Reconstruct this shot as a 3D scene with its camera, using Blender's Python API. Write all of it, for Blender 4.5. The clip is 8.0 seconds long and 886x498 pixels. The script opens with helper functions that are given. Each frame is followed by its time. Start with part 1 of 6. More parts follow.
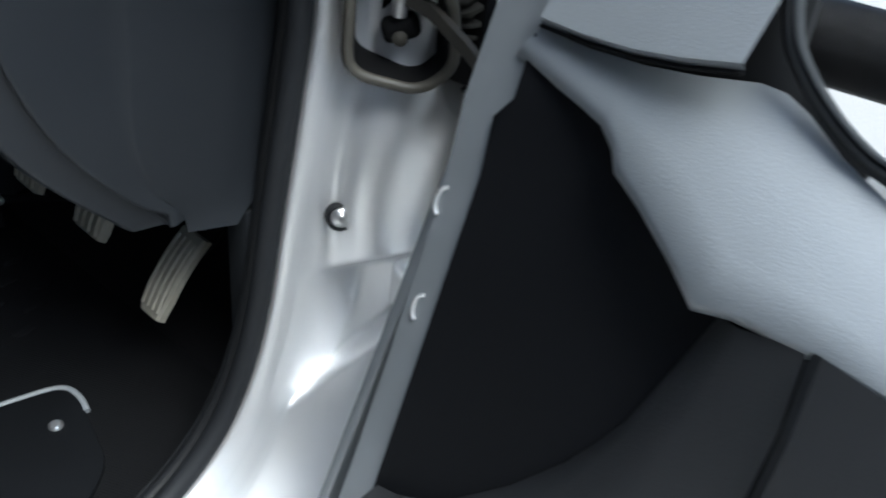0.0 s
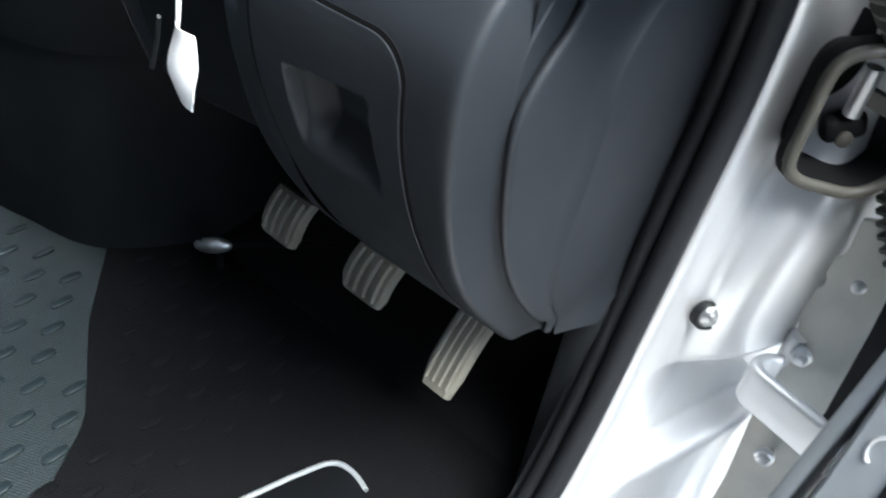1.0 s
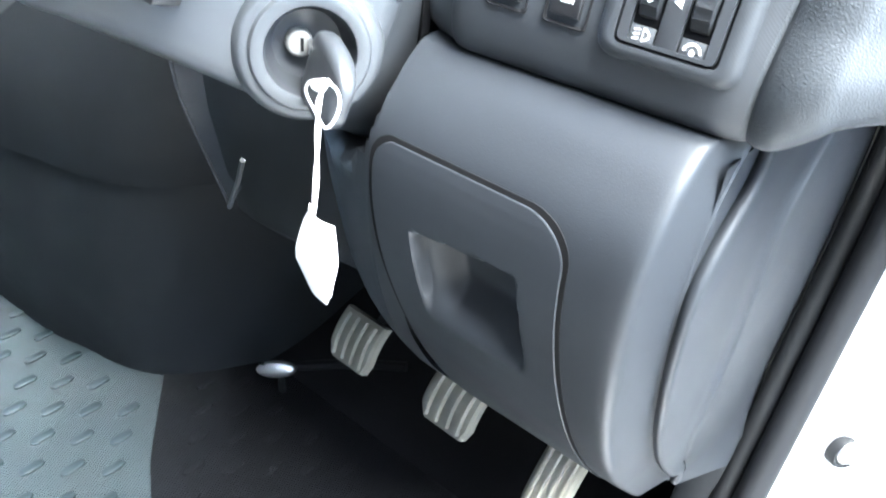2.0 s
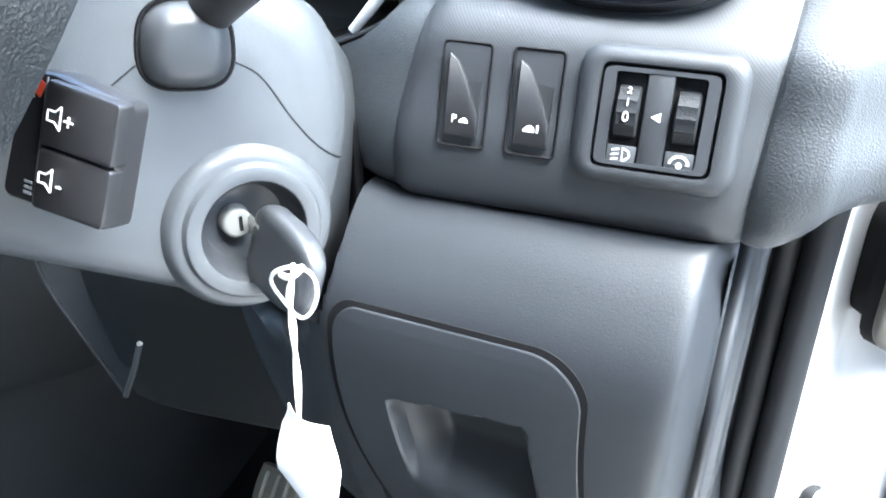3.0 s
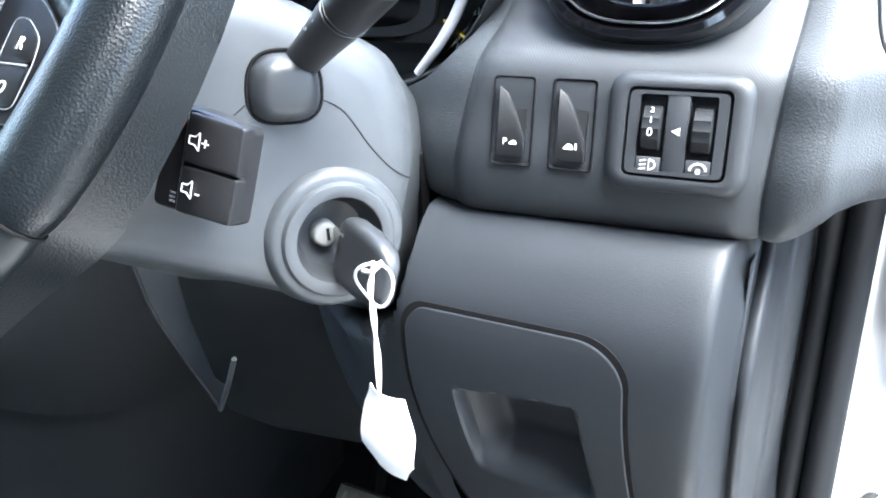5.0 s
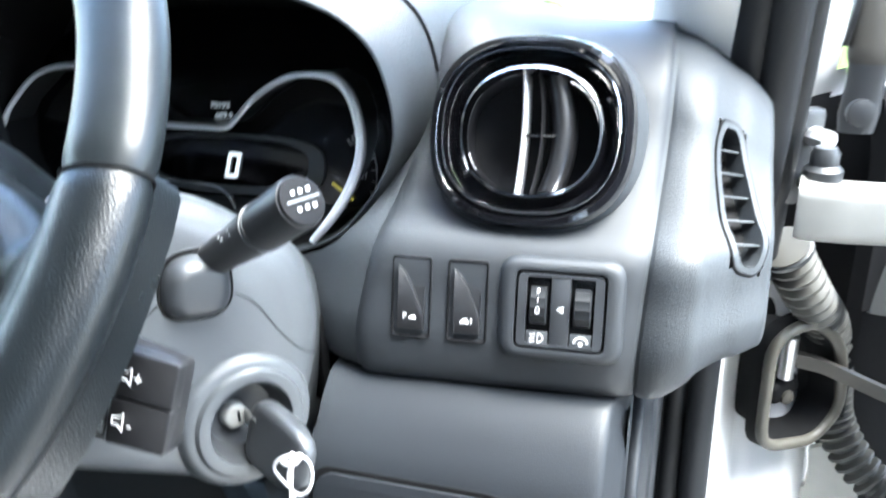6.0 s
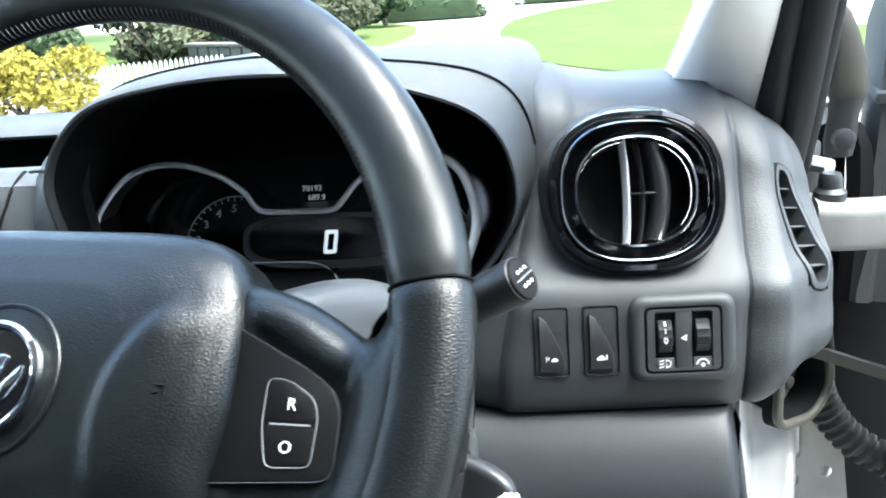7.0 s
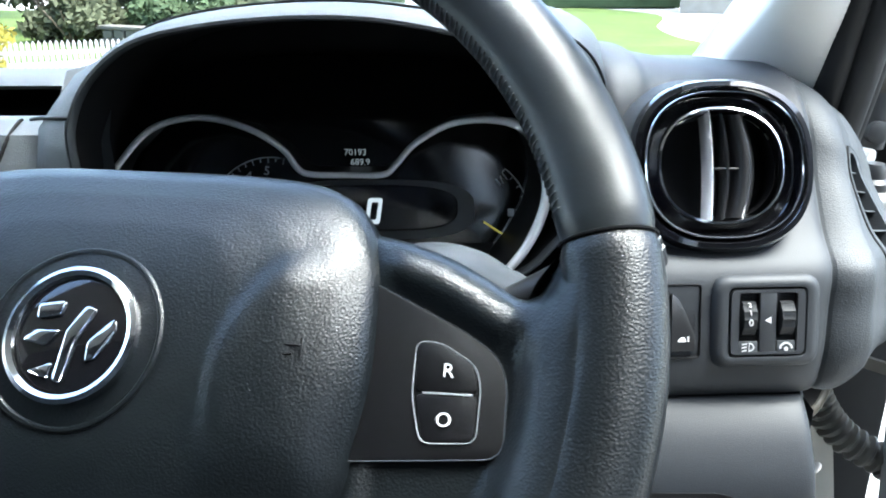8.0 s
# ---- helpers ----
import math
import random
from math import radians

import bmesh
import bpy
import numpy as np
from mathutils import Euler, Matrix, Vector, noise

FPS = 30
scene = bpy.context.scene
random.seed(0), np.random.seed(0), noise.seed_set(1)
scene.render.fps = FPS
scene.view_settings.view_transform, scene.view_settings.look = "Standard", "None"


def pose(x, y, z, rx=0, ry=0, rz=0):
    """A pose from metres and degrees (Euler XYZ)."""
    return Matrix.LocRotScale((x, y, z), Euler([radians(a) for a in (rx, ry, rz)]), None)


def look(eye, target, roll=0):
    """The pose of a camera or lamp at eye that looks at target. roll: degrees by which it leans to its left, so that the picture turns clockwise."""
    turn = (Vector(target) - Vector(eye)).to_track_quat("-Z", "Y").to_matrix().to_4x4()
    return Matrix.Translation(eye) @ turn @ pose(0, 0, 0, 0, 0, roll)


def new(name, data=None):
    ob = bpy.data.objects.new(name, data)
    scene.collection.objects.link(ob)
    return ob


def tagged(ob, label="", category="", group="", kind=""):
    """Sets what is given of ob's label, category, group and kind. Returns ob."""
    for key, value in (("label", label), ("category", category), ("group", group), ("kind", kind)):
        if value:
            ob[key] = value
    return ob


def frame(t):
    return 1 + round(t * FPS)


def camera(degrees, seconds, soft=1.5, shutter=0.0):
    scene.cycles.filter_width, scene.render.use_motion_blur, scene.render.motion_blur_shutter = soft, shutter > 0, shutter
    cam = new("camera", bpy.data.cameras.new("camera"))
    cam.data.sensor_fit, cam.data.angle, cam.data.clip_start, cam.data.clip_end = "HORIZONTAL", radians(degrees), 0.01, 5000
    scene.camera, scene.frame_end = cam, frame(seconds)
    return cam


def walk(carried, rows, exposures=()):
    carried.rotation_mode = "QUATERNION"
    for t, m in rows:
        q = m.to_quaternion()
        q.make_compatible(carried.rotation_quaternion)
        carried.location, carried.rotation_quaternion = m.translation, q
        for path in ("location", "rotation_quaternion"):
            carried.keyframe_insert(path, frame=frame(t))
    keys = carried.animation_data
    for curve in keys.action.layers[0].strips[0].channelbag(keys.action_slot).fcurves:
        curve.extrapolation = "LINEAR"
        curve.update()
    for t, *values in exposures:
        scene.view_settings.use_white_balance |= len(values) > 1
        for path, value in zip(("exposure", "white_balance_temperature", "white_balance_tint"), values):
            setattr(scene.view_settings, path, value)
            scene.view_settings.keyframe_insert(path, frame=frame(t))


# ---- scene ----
from mathutils.bvhtree import BVHTree

cam = camera(58.5, 8.0, soft=1.8, shutter=0.25)
PATH = [
    (0, (0.1237, 0.0412, 1.2794), (-0.7804, 1.4408, 0.0015), 9.2),
    (0.5, (-0.0422, 0.0034, 1.2878), (-0.8959, 1.3159, -0.1119), 9.4),
    (1, (-0.1776, -0.0533, 1.2857), (-1.0722, 1.2823, -0.0646), 9.7),
    (1.5, (-0.2322, -0.0512, 1.2899), (-1.1625, 1.3096, -0.0111), 8.8),
    (2, (-0.2711, -0.0418, 1.2952), (-1.2812, 1.339, 0.0772), 5.7),
    (2.2, (-0.291, -0.0596, 1.3035), (-1.2151, 1.422, 0.137), 4.0),
    (3.3, (-0.3488, -0.0281, 1.2962), (-1.0848, 1.6855, 0.3323), 0.8),
    (3.5, (-0.3498, -0.0302, 1.2983), (-1.0996, 1.6897, 0.3554), 0.6),
    (4, (-0.3414, -0.0512, 1.3056), (-1.277, 1.613, 0.431), -3.4),
    (4.5, (-0.3215, -0.0754, 1.3014), (-1.2791, 1.5774, 0.4299), -4.2),
    (5.8, (-0.3142, -0.0869, 1.3414), (-1.0502, 1.6992, 0.5171), 1.3),
    (6, (-0.3362, -0.0922, 1.3655), (-0.9042, 1.7832, 0.6095), -1.0),
    (6.5, (-0.3835, -0.1289, 1.4075), (-0.7131, 1.8199, 0.6966), -3.0),
    (7, (-0.4591, -0.1615, 1.4096), (-0.7026, 1.7979, 0.6946), -4.3),
    (7.5, (-0.5084, -0.1562, 1.4002), (-0.6208, 1.8136, 0.6819), -2.2),
    (8, (-0.5462, -0.1394, 1.3844), (-0.5651, 1.8336, 0.6662), -0.1),
]
walk(cam, [(t, look(eye, target, roll)) for t, eye, target, roll in PATH], exposures=[(0.0, 1.45, 5900, 2), (0.5, 1.85, 6000, 3), (1.0, 2.55, 6050, 3), (1.5, 3.75, 5950, 3), (2.0, 4.65, 5950, 3), (3.5, 4.2, 5950, 4), (4.5, 4.1, 5950, 5), (6.0, 4.0, 6050, 3), (6.5, 3.65, 6100, 2), (7.0, 3.25, 6150, 1), (8.0, 3.15, 6050, 1)])

# world and light
world = bpy.data.worlds.new("sky")
scene.world = world
world.use_nodes = True
wn = world.node_tree.nodes
sky = wn.new("ShaderNodeTexSky")
sky.sky_type, sky.sun_disc = "NISHITA", False
sky.sun_elevation, sky.sun_rotation = radians(64), radians(92)
sky.air_density, sky.dust_density, sky.ozone_density = 1.0, 2.5, 1.0
world.node_tree.links.new(sky.outputs[0], wn["Background"].inputs[0])
wn["Background"].inputs[1].default_value = 0.15
sun = new("sun", bpy.data.lights.new("sun", "SUN"))
sun.data.energy, sun.data.angle, sun.data.color = 2.4, radians(40), (1.0, 0.98, 0.95)
sun.matrix_world = look((3.6, -0.15, 7.8), (0, 0, 0))


# ---- materials ----
def principled(name, colour, rough=0.5, metal=0.0, coat=0.0, spec=0.5):
    m = bpy.data.materials.new(name)
    m.use_nodes = True
    b = m.node_tree.nodes["Principled BSDF"]
    b.inputs["Base Color"].default_value = (*colour, 1)
    b.inputs["Roughness"].default_value = rough
    b.inputs["Metallic"].default_value = metal
    b.inputs["Coat Weight"].default_value = coat
    b.inputs["Coat Roughness"].default_value = 0.06
    b.inputs["Specular IOR Level"].default_value = spec
    return m, m.node_tree, b


def textured(name, colour, rough=0.5, metal=0.0, grain=900.0, bump=0.25, depth=0.0004, patch=14.0, vary=0.25,
             rvary=0.12, coat=0.0, cells=False, spec=0.5):
    """A surface with fine grain in its relief and broad patches in colour and gloss."""
    m, nt, b = principled(name, colour, rough, metal, coat, spec)
    N, L = nt.nodes, nt.links
    co = N.new("ShaderNodeTexCoord")
    broad = N.new("ShaderNodeTexNoise")
    broad.inputs["Scale"].default_value, broad.inputs["Detail"].default_value = patch, 5
    L.new(co.outputs["Object"], broad.inputs["Vector"])
    mix = N.new("ShaderNodeMix")
    mix.data_type = "RGBA"
    mix.inputs["A"].default_value = (*[c * (1 - vary) for c in colour], 1)
    mix.inputs["B"].default_value = (*[min(1, c * (1 + vary)) for c in colour], 1)
    L.new(broad.outputs["Fac"], mix.inputs["Factor"])
    L.new(mix.outputs["Result"], b.inputs["Base Color"])
    span = N.new("ShaderNodeMapRange")
    span.inputs["To Min"].default_value, span.inputs["To Max"].default_value = max(0.02, rough - rvary), min(1, rough + rvary)
    L.new(broad.outputs["Fac"], span.inputs["Value"])
    L.new(span.outputs["Result"], b.inputs["Roughness"])
    if bump:
        if cells:
            fine = N.new("ShaderNodeTexVoronoi")
            fine.feature = "SMOOTH_F1"
            out = "Distance"
        else:
            fine = N.new("ShaderNodeTexNoise")
            fine.inputs["Detail"].default_value = 3
            out = "Fac"
        fine.inputs["Scale"].default_value = grain
        L.new(co.outputs["Object"], fine.inputs["Vector"])
        relief = N.new("ShaderNodeBump")
        relief.inputs["Strength"].default_value, relief.inputs["Distance"].default_value = bump, depth
        L.new(fine.outputs[out], relief.inputs["Height"])
        L.new(relief.outputs["Normal"], b.inputs["Normal"])
    return m


def woven(name, colour, rough, pitch, bump, depth, along=(0, 0, 0), spec=0.5):
    """A surface with a fine square mesh in its relief."""
    m, nt, b = principled(name, colour, rough, spec=spec)
    N, L = nt.nodes, nt.links
    co = N.new("ShaderNodeTexCoord")
    turn = N.new("ShaderNodeMapping")
    turn.inputs["Rotation"].default_value = along
    L.new(co.outputs["Object"], turn.inputs["Vector"])
    split = N.new("ShaderNodeSeparateXYZ")
    L.new(turn.outputs["Vector"], split.inputs["Vector"])
    waves = []
    for axis in "XY":
        a = N.new("ShaderNodeMath")
        a.operation = "MULTIPLY"
        a.inputs[1].default_value = 2 * math.pi / pitch
        L.new(split.outputs[axis], a.inputs[0])
        s = N.new("ShaderNodeMath")
        s.operation = "SINE"
        L.new(a.outputs[0], s.inputs[0])
        waves.append(s)
    both = N.new("ShaderNodeMath")
    both.operation = "MULTIPLY"
    L.new(waves[0].outputs[0], both.inputs[0])
    L.new(waves[1].outputs[0], both.inputs[1])
    relief = N.new("ShaderNodeBump")
    relief.inputs["Strength"].default_value, relief.inputs["Distance"].default_value = bump, depth
    L.new(both.outputs[0], relief.inputs["Height"])
    L.new(relief.outputs["Normal"], b.inputs["Normal"])
    broad = N.new("ShaderNodeTexNoise")
    broad.inputs["Scale"].default_value, broad.inputs["Detail"].default_value = 11, 6
    L.new(co.outputs["Object"], broad.inputs["Vector"])
    mix = N.new("ShaderNodeMix")
    mix.data_type = "RGBA"
    mix.inputs["A"].default_value = (*[c * 0.7 for c in colour], 1)
    mix.inputs["B"].default_value = (*[c * 1.3 for c in colour], 1)
    L.new(broad.outputs["Fac"], mix.inputs["Factor"])
    L.new(mix.outputs["Result"], b.inputs["Base Color"])
    return m


def glowing(name, colour, strength):
    m, nt, b = principled(name, colour, 0.4)
    b.inputs["Emission Color"].default_value = (*colour, 1)
    b.inputs["Emission Strength"].default_value = strength
    return m


DASH = textured("dash_plastic", (0.030, 0.034, 0.038), 0.58, spec=0.45, grain=1400, bump=0.5, depth=0.0004, cells=True, vary=0.08)
DASH_DARK = textured("lower_plastic", (0.0095, 0.0107, 0.0124), 0.56, spec=0.22, grain=1500, bump=0.4, depth=0.0003, cells=True, vary=0.15)
KNEE = textured("leather_grain_plastic", (0.0150, 0.0171, 0.0203), 0.50, spec=0.27, grain=1500, bump=0.30, depth=0.0004, vary=0.06)
MESHED = woven("fine_mesh_plastic", (0.019, 0.0215, 0.025), 0.58, 0.0014, 0.09, 0.0003, (radians(90), 0, 0), 0.45)
SHROUD = textured("column_plastic", (0.042, 0.0456, 0.0498), 0.48, grain=1800, bump=0.25, depth=0.0002, vary=0.05)
SWITCH = textured("switch_plastic", (0.012, 0.012, 0.013), 0.38, grain=2000, bump=0.1, depth=0.0001, vary=0.1)
BEZEL = textured("bezel_plastic", (0.026, 0.028, 0.031), 0.4, grain=1800, bump=0.2, depth=0.0002, vary=0.08)
LEATHER = textured("wheel_leather", (0.0078, 0.0098, 0.0108), 0.34, spec=0.34, grain=900, bump=0.12, depth=0.0004, vary=0.12)
PAD = textured("airbag_cover", (0.0045, 0.0058, 0.0068), 0.32, spec=0.33, grain=1350, bump=0.36, depth=0.0004, cells=True, vary=0.08)
PANEL = textured("matt_button_plastic", (0.004, 0.004, 0.0045), 0.5, spec=0.10, grain=2200, bump=0.1, depth=0.0001, vary=0.1)
GLOSS = textured("piano_black", (0.004, 0.004, 0.005), 0.06, bump=0, vary=0.1, rvary=0.03, coat=1.0)
CHROME = textured("chrome", (0.78, 0.79, 0.81), 0.10, metal=1.0, bump=0, vary=0.04, rvary=0.05)
SATIN = textured("satin_trim", (0.72, 0.73, 0.75), 0.34, metal=0.45, bump=0, vary=0.05)
CARPET = textured("black_carpet", (0.005, 0.005, 0.0055), 0.95, spec=0.04, grain=400, bump=0.5, depth=0.001, vary=0.3)
# FLOOR's weave darkened, for the shade over the driver's footwell
SHADED_FLOOR = woven("shaded_floor_rubber", (0.0044, 0.0046, 0.0052), 0.65, 0.0042, 0.6, 0.0006, (0, 0, radians(20)), 0.06)
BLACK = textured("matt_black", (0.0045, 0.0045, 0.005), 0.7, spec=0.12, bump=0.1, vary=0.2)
RUBBER = textured("black_rubber", (0.009, 0.0096, 0.0108), 0.55, spec=0.28, grain=700, bump=0.2, depth=0.0003, vary=0.25)
SEAL = textured("seal_rubber", (0.012, 0.013, 0.0150), 0.6, spec=0.26, grain=300, bump=0.2, depth=0.0004, vary=0.2)
PAINT = textured("silver_paint", (0.84, 0.845, 0.85), 0.44, metal=0.80, grain=2500, bump=0.06, depth=0.0002, patch=9, vary=0.07, rvary=0.06, coat=0.35)
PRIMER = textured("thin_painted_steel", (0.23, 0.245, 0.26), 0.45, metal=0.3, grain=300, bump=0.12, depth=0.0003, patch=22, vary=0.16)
DUSTY = textured("dusty_steel", (0.44, 0.43, 0.39), 0.55, metal=0.4, grain=260, bump=0.3, depth=0.0004, patch=30, vary=0.25)
STEEL = textured("zinc_steel", (0.62, 0.62, 0.62), 0.32, metal=0.9, grain=500, bump=0.1, depth=0.0002, patch=30, vary=0.12)
PEDAL = textured("worn_pedal_rubber", (0.27, 0.25, 0.205), 0.75, grain=500, bump=0.4, depth=0.0005, patch=40, vary=0.3)
PAPER = textured("white_paper", (0.88, 0.88, 0.87), 0.7, grain=500, bump=0.1, depth=0.0002, vary=0.03)
STRING = textured("white_string", (0.85, 0.84, 0.83), 0.8, grain=1500, bump=0.5, depth=0.0004, vary=0.05)
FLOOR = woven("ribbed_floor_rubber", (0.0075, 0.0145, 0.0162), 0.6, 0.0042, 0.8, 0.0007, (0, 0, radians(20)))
STUD = textured("floor_stud_rubber", (0.0085, 0.0150, 0.0165), 0.5, spec=0.3, grain=500, bump=0.2, depth=0.0003, vary=0.2)
MAT = textured("floor_mat_pile", (0.0045, 0.005, 0.006), 0.9, spec=0.06, grain=900, bump=0.8, depth=0.0012, vary=0.25)
THREAD = textured("grey_thread", (0.085, 0.088, 0.090), 0.7, grain=2500, bump=0.3, depth=0.0002, vary=0.2)
PIPING = textured("mat_binding", (0.19, 0.20, 0.21), 0.5, grain=900, bump=0.4, depth=0.0004, vary=0.1)
PILLAR = textured("pale_grey_trim", (0.78, 0.78, 0.76), 0.6, grain=900, bump=0.2, depth=0.0003, vary=0.04)
LINING = textured("grey_lining", (0.22, 0.22, 0.21), 0.9, grain=300, bump=0.3, vary=0.06)
DOORTRIM = textured("door_trim", (0.190, 0.204, 0.218), 0.42, grain=700, bump=0.45, depth=0.0005, vary=0.07)
# Darker than the upper trim: shade on its down-facing side is in this colour
DOORLOW = textured("shaded_door_trim", (0.015, 0.016, 0.018), 0.6, grain=700, bump=0.45, depth=0.0005, vary=0.08)
HINGE = textured("weathered_pale_hinge", (0.18, 0.18, 0.172), 0.5, metal=0.2, grain=300, bump=0.25, depth=0.0004, patch=35, vary=0.2)
# Beige taken dark, for the shade that the hinge cover stands in
BEIGE = textured("shaded_dusty_beige", (0.036, 0.033, 0.027), 0.65, grain=400, bump=0.3, depth=0.0004, patch=30, vary=0.2)
YELLOWED = textured("yellowed_plastic", (0.058, 0.054, 0.044), 0.5, grain=300, bump=0.2, depth=0.0003, patch=45, vary=0.45)
SLEEVE = textured("dusty_rubber", (0.060, 0.058, 0.052), 0.65, grain=300, bump=0.2, depth=0.0003, patch=25, vary=0.3)
ROCKER = textured("rocker_grey", (0.014, 0.0145, 0.0155), 0.35, grain=2000, bump=0.1, depth=0.0001, vary=0.1)
DULL = textured("dull_black", (0.007, 0.007, 0.008), 0.7, bump=0.1, vary=0.2, spec=0.12)
WIRE = textured("bright_wire", (0.85, 0.85, 0.87), 0.45, metal=0.6, bump=0, vary=0.04)
# Door paint taken darker: shade at the hinge end is put into this colour
DOOREND = textured("shaded_door_paint", (0.060, 0.062, 0.061), 0.5, metal=0.2, grain=300, bump=0.12, depth=0.0003, patch=22, vary=0.2)
DOORCLOTH = textured("black_door_panel", (0.0062, 0.0066, 0.0080), 0.8, spec=0.10, grain=900, bump=0.4, depth=0.0005, vary=0.15)
WHITE = textured("white_print", (0.55, 0.55, 0.55), 0.5, bump=0, vary=0.02)
DIM = glowing("dim_digits", (0.42, 0.46, 0.50), 0.05)
LIT = glowing("lit_digits", (0.70, 0.76, 0.82), 0.10)
NEEDLE = glowing("needle", (0.50, 0.43, 0.07), 0.05)
RED = textured("red_print", (0.5, 0.05, 0.02), 0.5, bump=0, vary=0.05)
SCREEN = textured("display_black", (0.003, 0.003, 0.004), 0.12, bump=0, vary=0.1, rvary=0.04)
GRAVEL = textured("pale_gravel", (0.27, 0.258, 0.238), 0.95, grain=60, bump=0.5, depth=0.01, patch=0.7, vary=0.16)
GRASS = textured("mown_grass", (0.066, 0.094, 0.028), 0.9, spec=0.08, grain=45, bump=0.8, depth=0.02, patch=0.9, vary=0.4)
LEAF = textured("hedge_leaves", (0.044, 0.064, 0.030), 0.7, spec=0.12, grain=20, bump=0.3, depth=0.01, patch=3.0, vary=0.5)
LEAF_TREE = textured("tree_leaves", (0.056, 0.062, 0.034), 0.7, spec=0.12, grain=20, bump=0.3, depth=0.01, patch=1.0, vary=0.5)
LEAF_GOLD = textured("golden_leaves", (0.20, 0.170, 0.030), 0.7, spec=0.12, grain=20, bump=0.3, depth=0.01, patch=4.0, vary=0.35)
BARK = textured("bark", (0.10, 0.075, 0.05), 0.9, grain=40, bump=0.8, depth=0.02, patch=4, vary=0.3)
WALLSTONE = textured("dark_wall_stone", (0.085, 0.078, 0.062), 0.9, grain=30, bump=0.7, depth=0.02, patch=3, vary=0.4)
STONE = textured("stone_wall", (0.34, 0.30, 0.25), 0.9, grain=30, bump=0.7, depth=0.02, patch=3, vary=0.3)
FENCE = textured("white_fence_paint", (0.40, 0.39, 0.37), 0.7, grain=80, bump=0.2, depth=0.002, patch=6, vary=0.08)
GLASS, _nt, _b = principled("glass", (1, 1, 1), 0.0)
_b.inputs["Transmission Weight"].default_value, _b.inputs["IOR"].default_value = 1.0, 1.02


# ---- building helpers ----
def part(name, bm, material, parent=None, label="", sharp=38):
    bm.normal_update()
    for f in bm.faces:
        f.smooth = True
    for e in bm.edges:
        if len(e.link_faces) == 2 and e.calc_face_angle(0) > radians(sharp):
            e.smooth = False
    me = bpy.data.meshes.new(name)
    bm.to_mesh(me)
    bm.free()
    me.materials.append(material)
    ob = new(name, me)
    ob.parent = parent
    if label:
        ob["label"] = label
    return ob


def thing(name, label, category, group="", kind=""):
    return tagged(new(name), label, category, group, kind)


def axes(origin, right, up):
    """A frame whose x is right, y is up along a face, and z points out of it."""
    r = Vector(right).normalized()
    n = r.cross(Vector(up)).normalized()
    u = n.cross(r)
    return Matrix.Translation(origin) @ Matrix((r, u, n)).transposed().to_4x4()


def loft(rings, closed=True, ends=(False, False), m=None):
    bm = bmesh.new()
    rows = [[bm.verts.new(m @ Vector(p) if m else p) for p in ring] for ring in rings]
    count = len(rows[0])
    for a, b in zip(rows, rows[1:]):
        for i in range(count if closed else count - 1):
            j = (i + 1) % count
            bm.faces.new((a[i], a[j], b[j], b[i]))
    if ends[0]:
        bm.faces.new(rows[0][::-1])
    if ends[1]:
        bm.faces.new(rows[-1])
    bmesh.ops.recalc_face_normals(bm, faces=bm.faces)
    return bm


def smooth_path(points, per=6, closed=False):
    """A Catmull-Rom curve through points."""
    p = [Vector(q) for q in points]
    n = len(p)
    out = []
    for i in range(n if closed else n - 1):
        a, b, c, d = (p[(i + k) % n] if closed else p[min(max(i + k, 0), n - 1)] for k in (-1, 0, 1, 2))
        for s in range(per):
            t = s / per
            out.append(0.5 * (2 * b + (c - a) * t + (2 * a - 5 * b + 4 * c - d) * t * t + (3 * b - a - 3 * c + d) * t ** 3))
    if not closed:
        out.append(p[-1])
    return out


def tube(points, radius, seg=12, closed=False, m=None, flat=1.0):
    pts = [Vector(p) for p in points]
    n = len(pts)
    radii = radius if isinstance(radius, (list, tuple)) else [radius] * n
    rings, side = [], None
    for i, p in enumerate(pts):
        t = ((pts[(i + 1) % n] - pts[i - 1]) if closed else (pts[min(i + 1, n - 1)] - pts[max(i - 1, 0)])).normalized()
        if side is None:
            side = t.orthogonal().normalized()
        side = (side - t * side.dot(t)).normalized()
        up = t.cross(side)
        rings.append([p + radii[i] * (math.cos(a) * side + flat * math.sin(a) * up) for a in (2 * math.pi * k / seg for k in range(seg))])
    if closed:
        rings.append(rings[0])
        bm = loft(rings, True, (False, False), m)
        bmesh.ops.remove_doubles(bm, verts=bm.verts, dist=1e-6)
        return bm
    return loft(rings, True, (True, True), m)


def rbox(sx, sy, sz, r=0.002, m=None, seg=2):
    bm = bmesh.new()
    bmesh.ops.create_cube(bm, size=1)
    for v in bm.verts:
        v.co = Vector((v.co.x * sx, v.co.y * sy, v.co.z * sz))
    if r:
        bmesh.ops.bevel(bm, geom=list(bm.edges), offset=r, segments=seg, affect="EDGES", profile=0.5)
    if m:
        bm.transform(m)
    return bm


def squircle(w, h, power=3.0, seg=40, x=0.0, y=0.0, z=0.0):
    out = []
    for k in range(seg):
        a = 2 * math.pi * k / seg
        c, s = math.cos(a), math.sin(a)
        out.append((x + w * math.copysign(abs(c) ** (2 / power), c), y + h * math.copysign(abs(s) ** (2 / power), s), z))
    return out


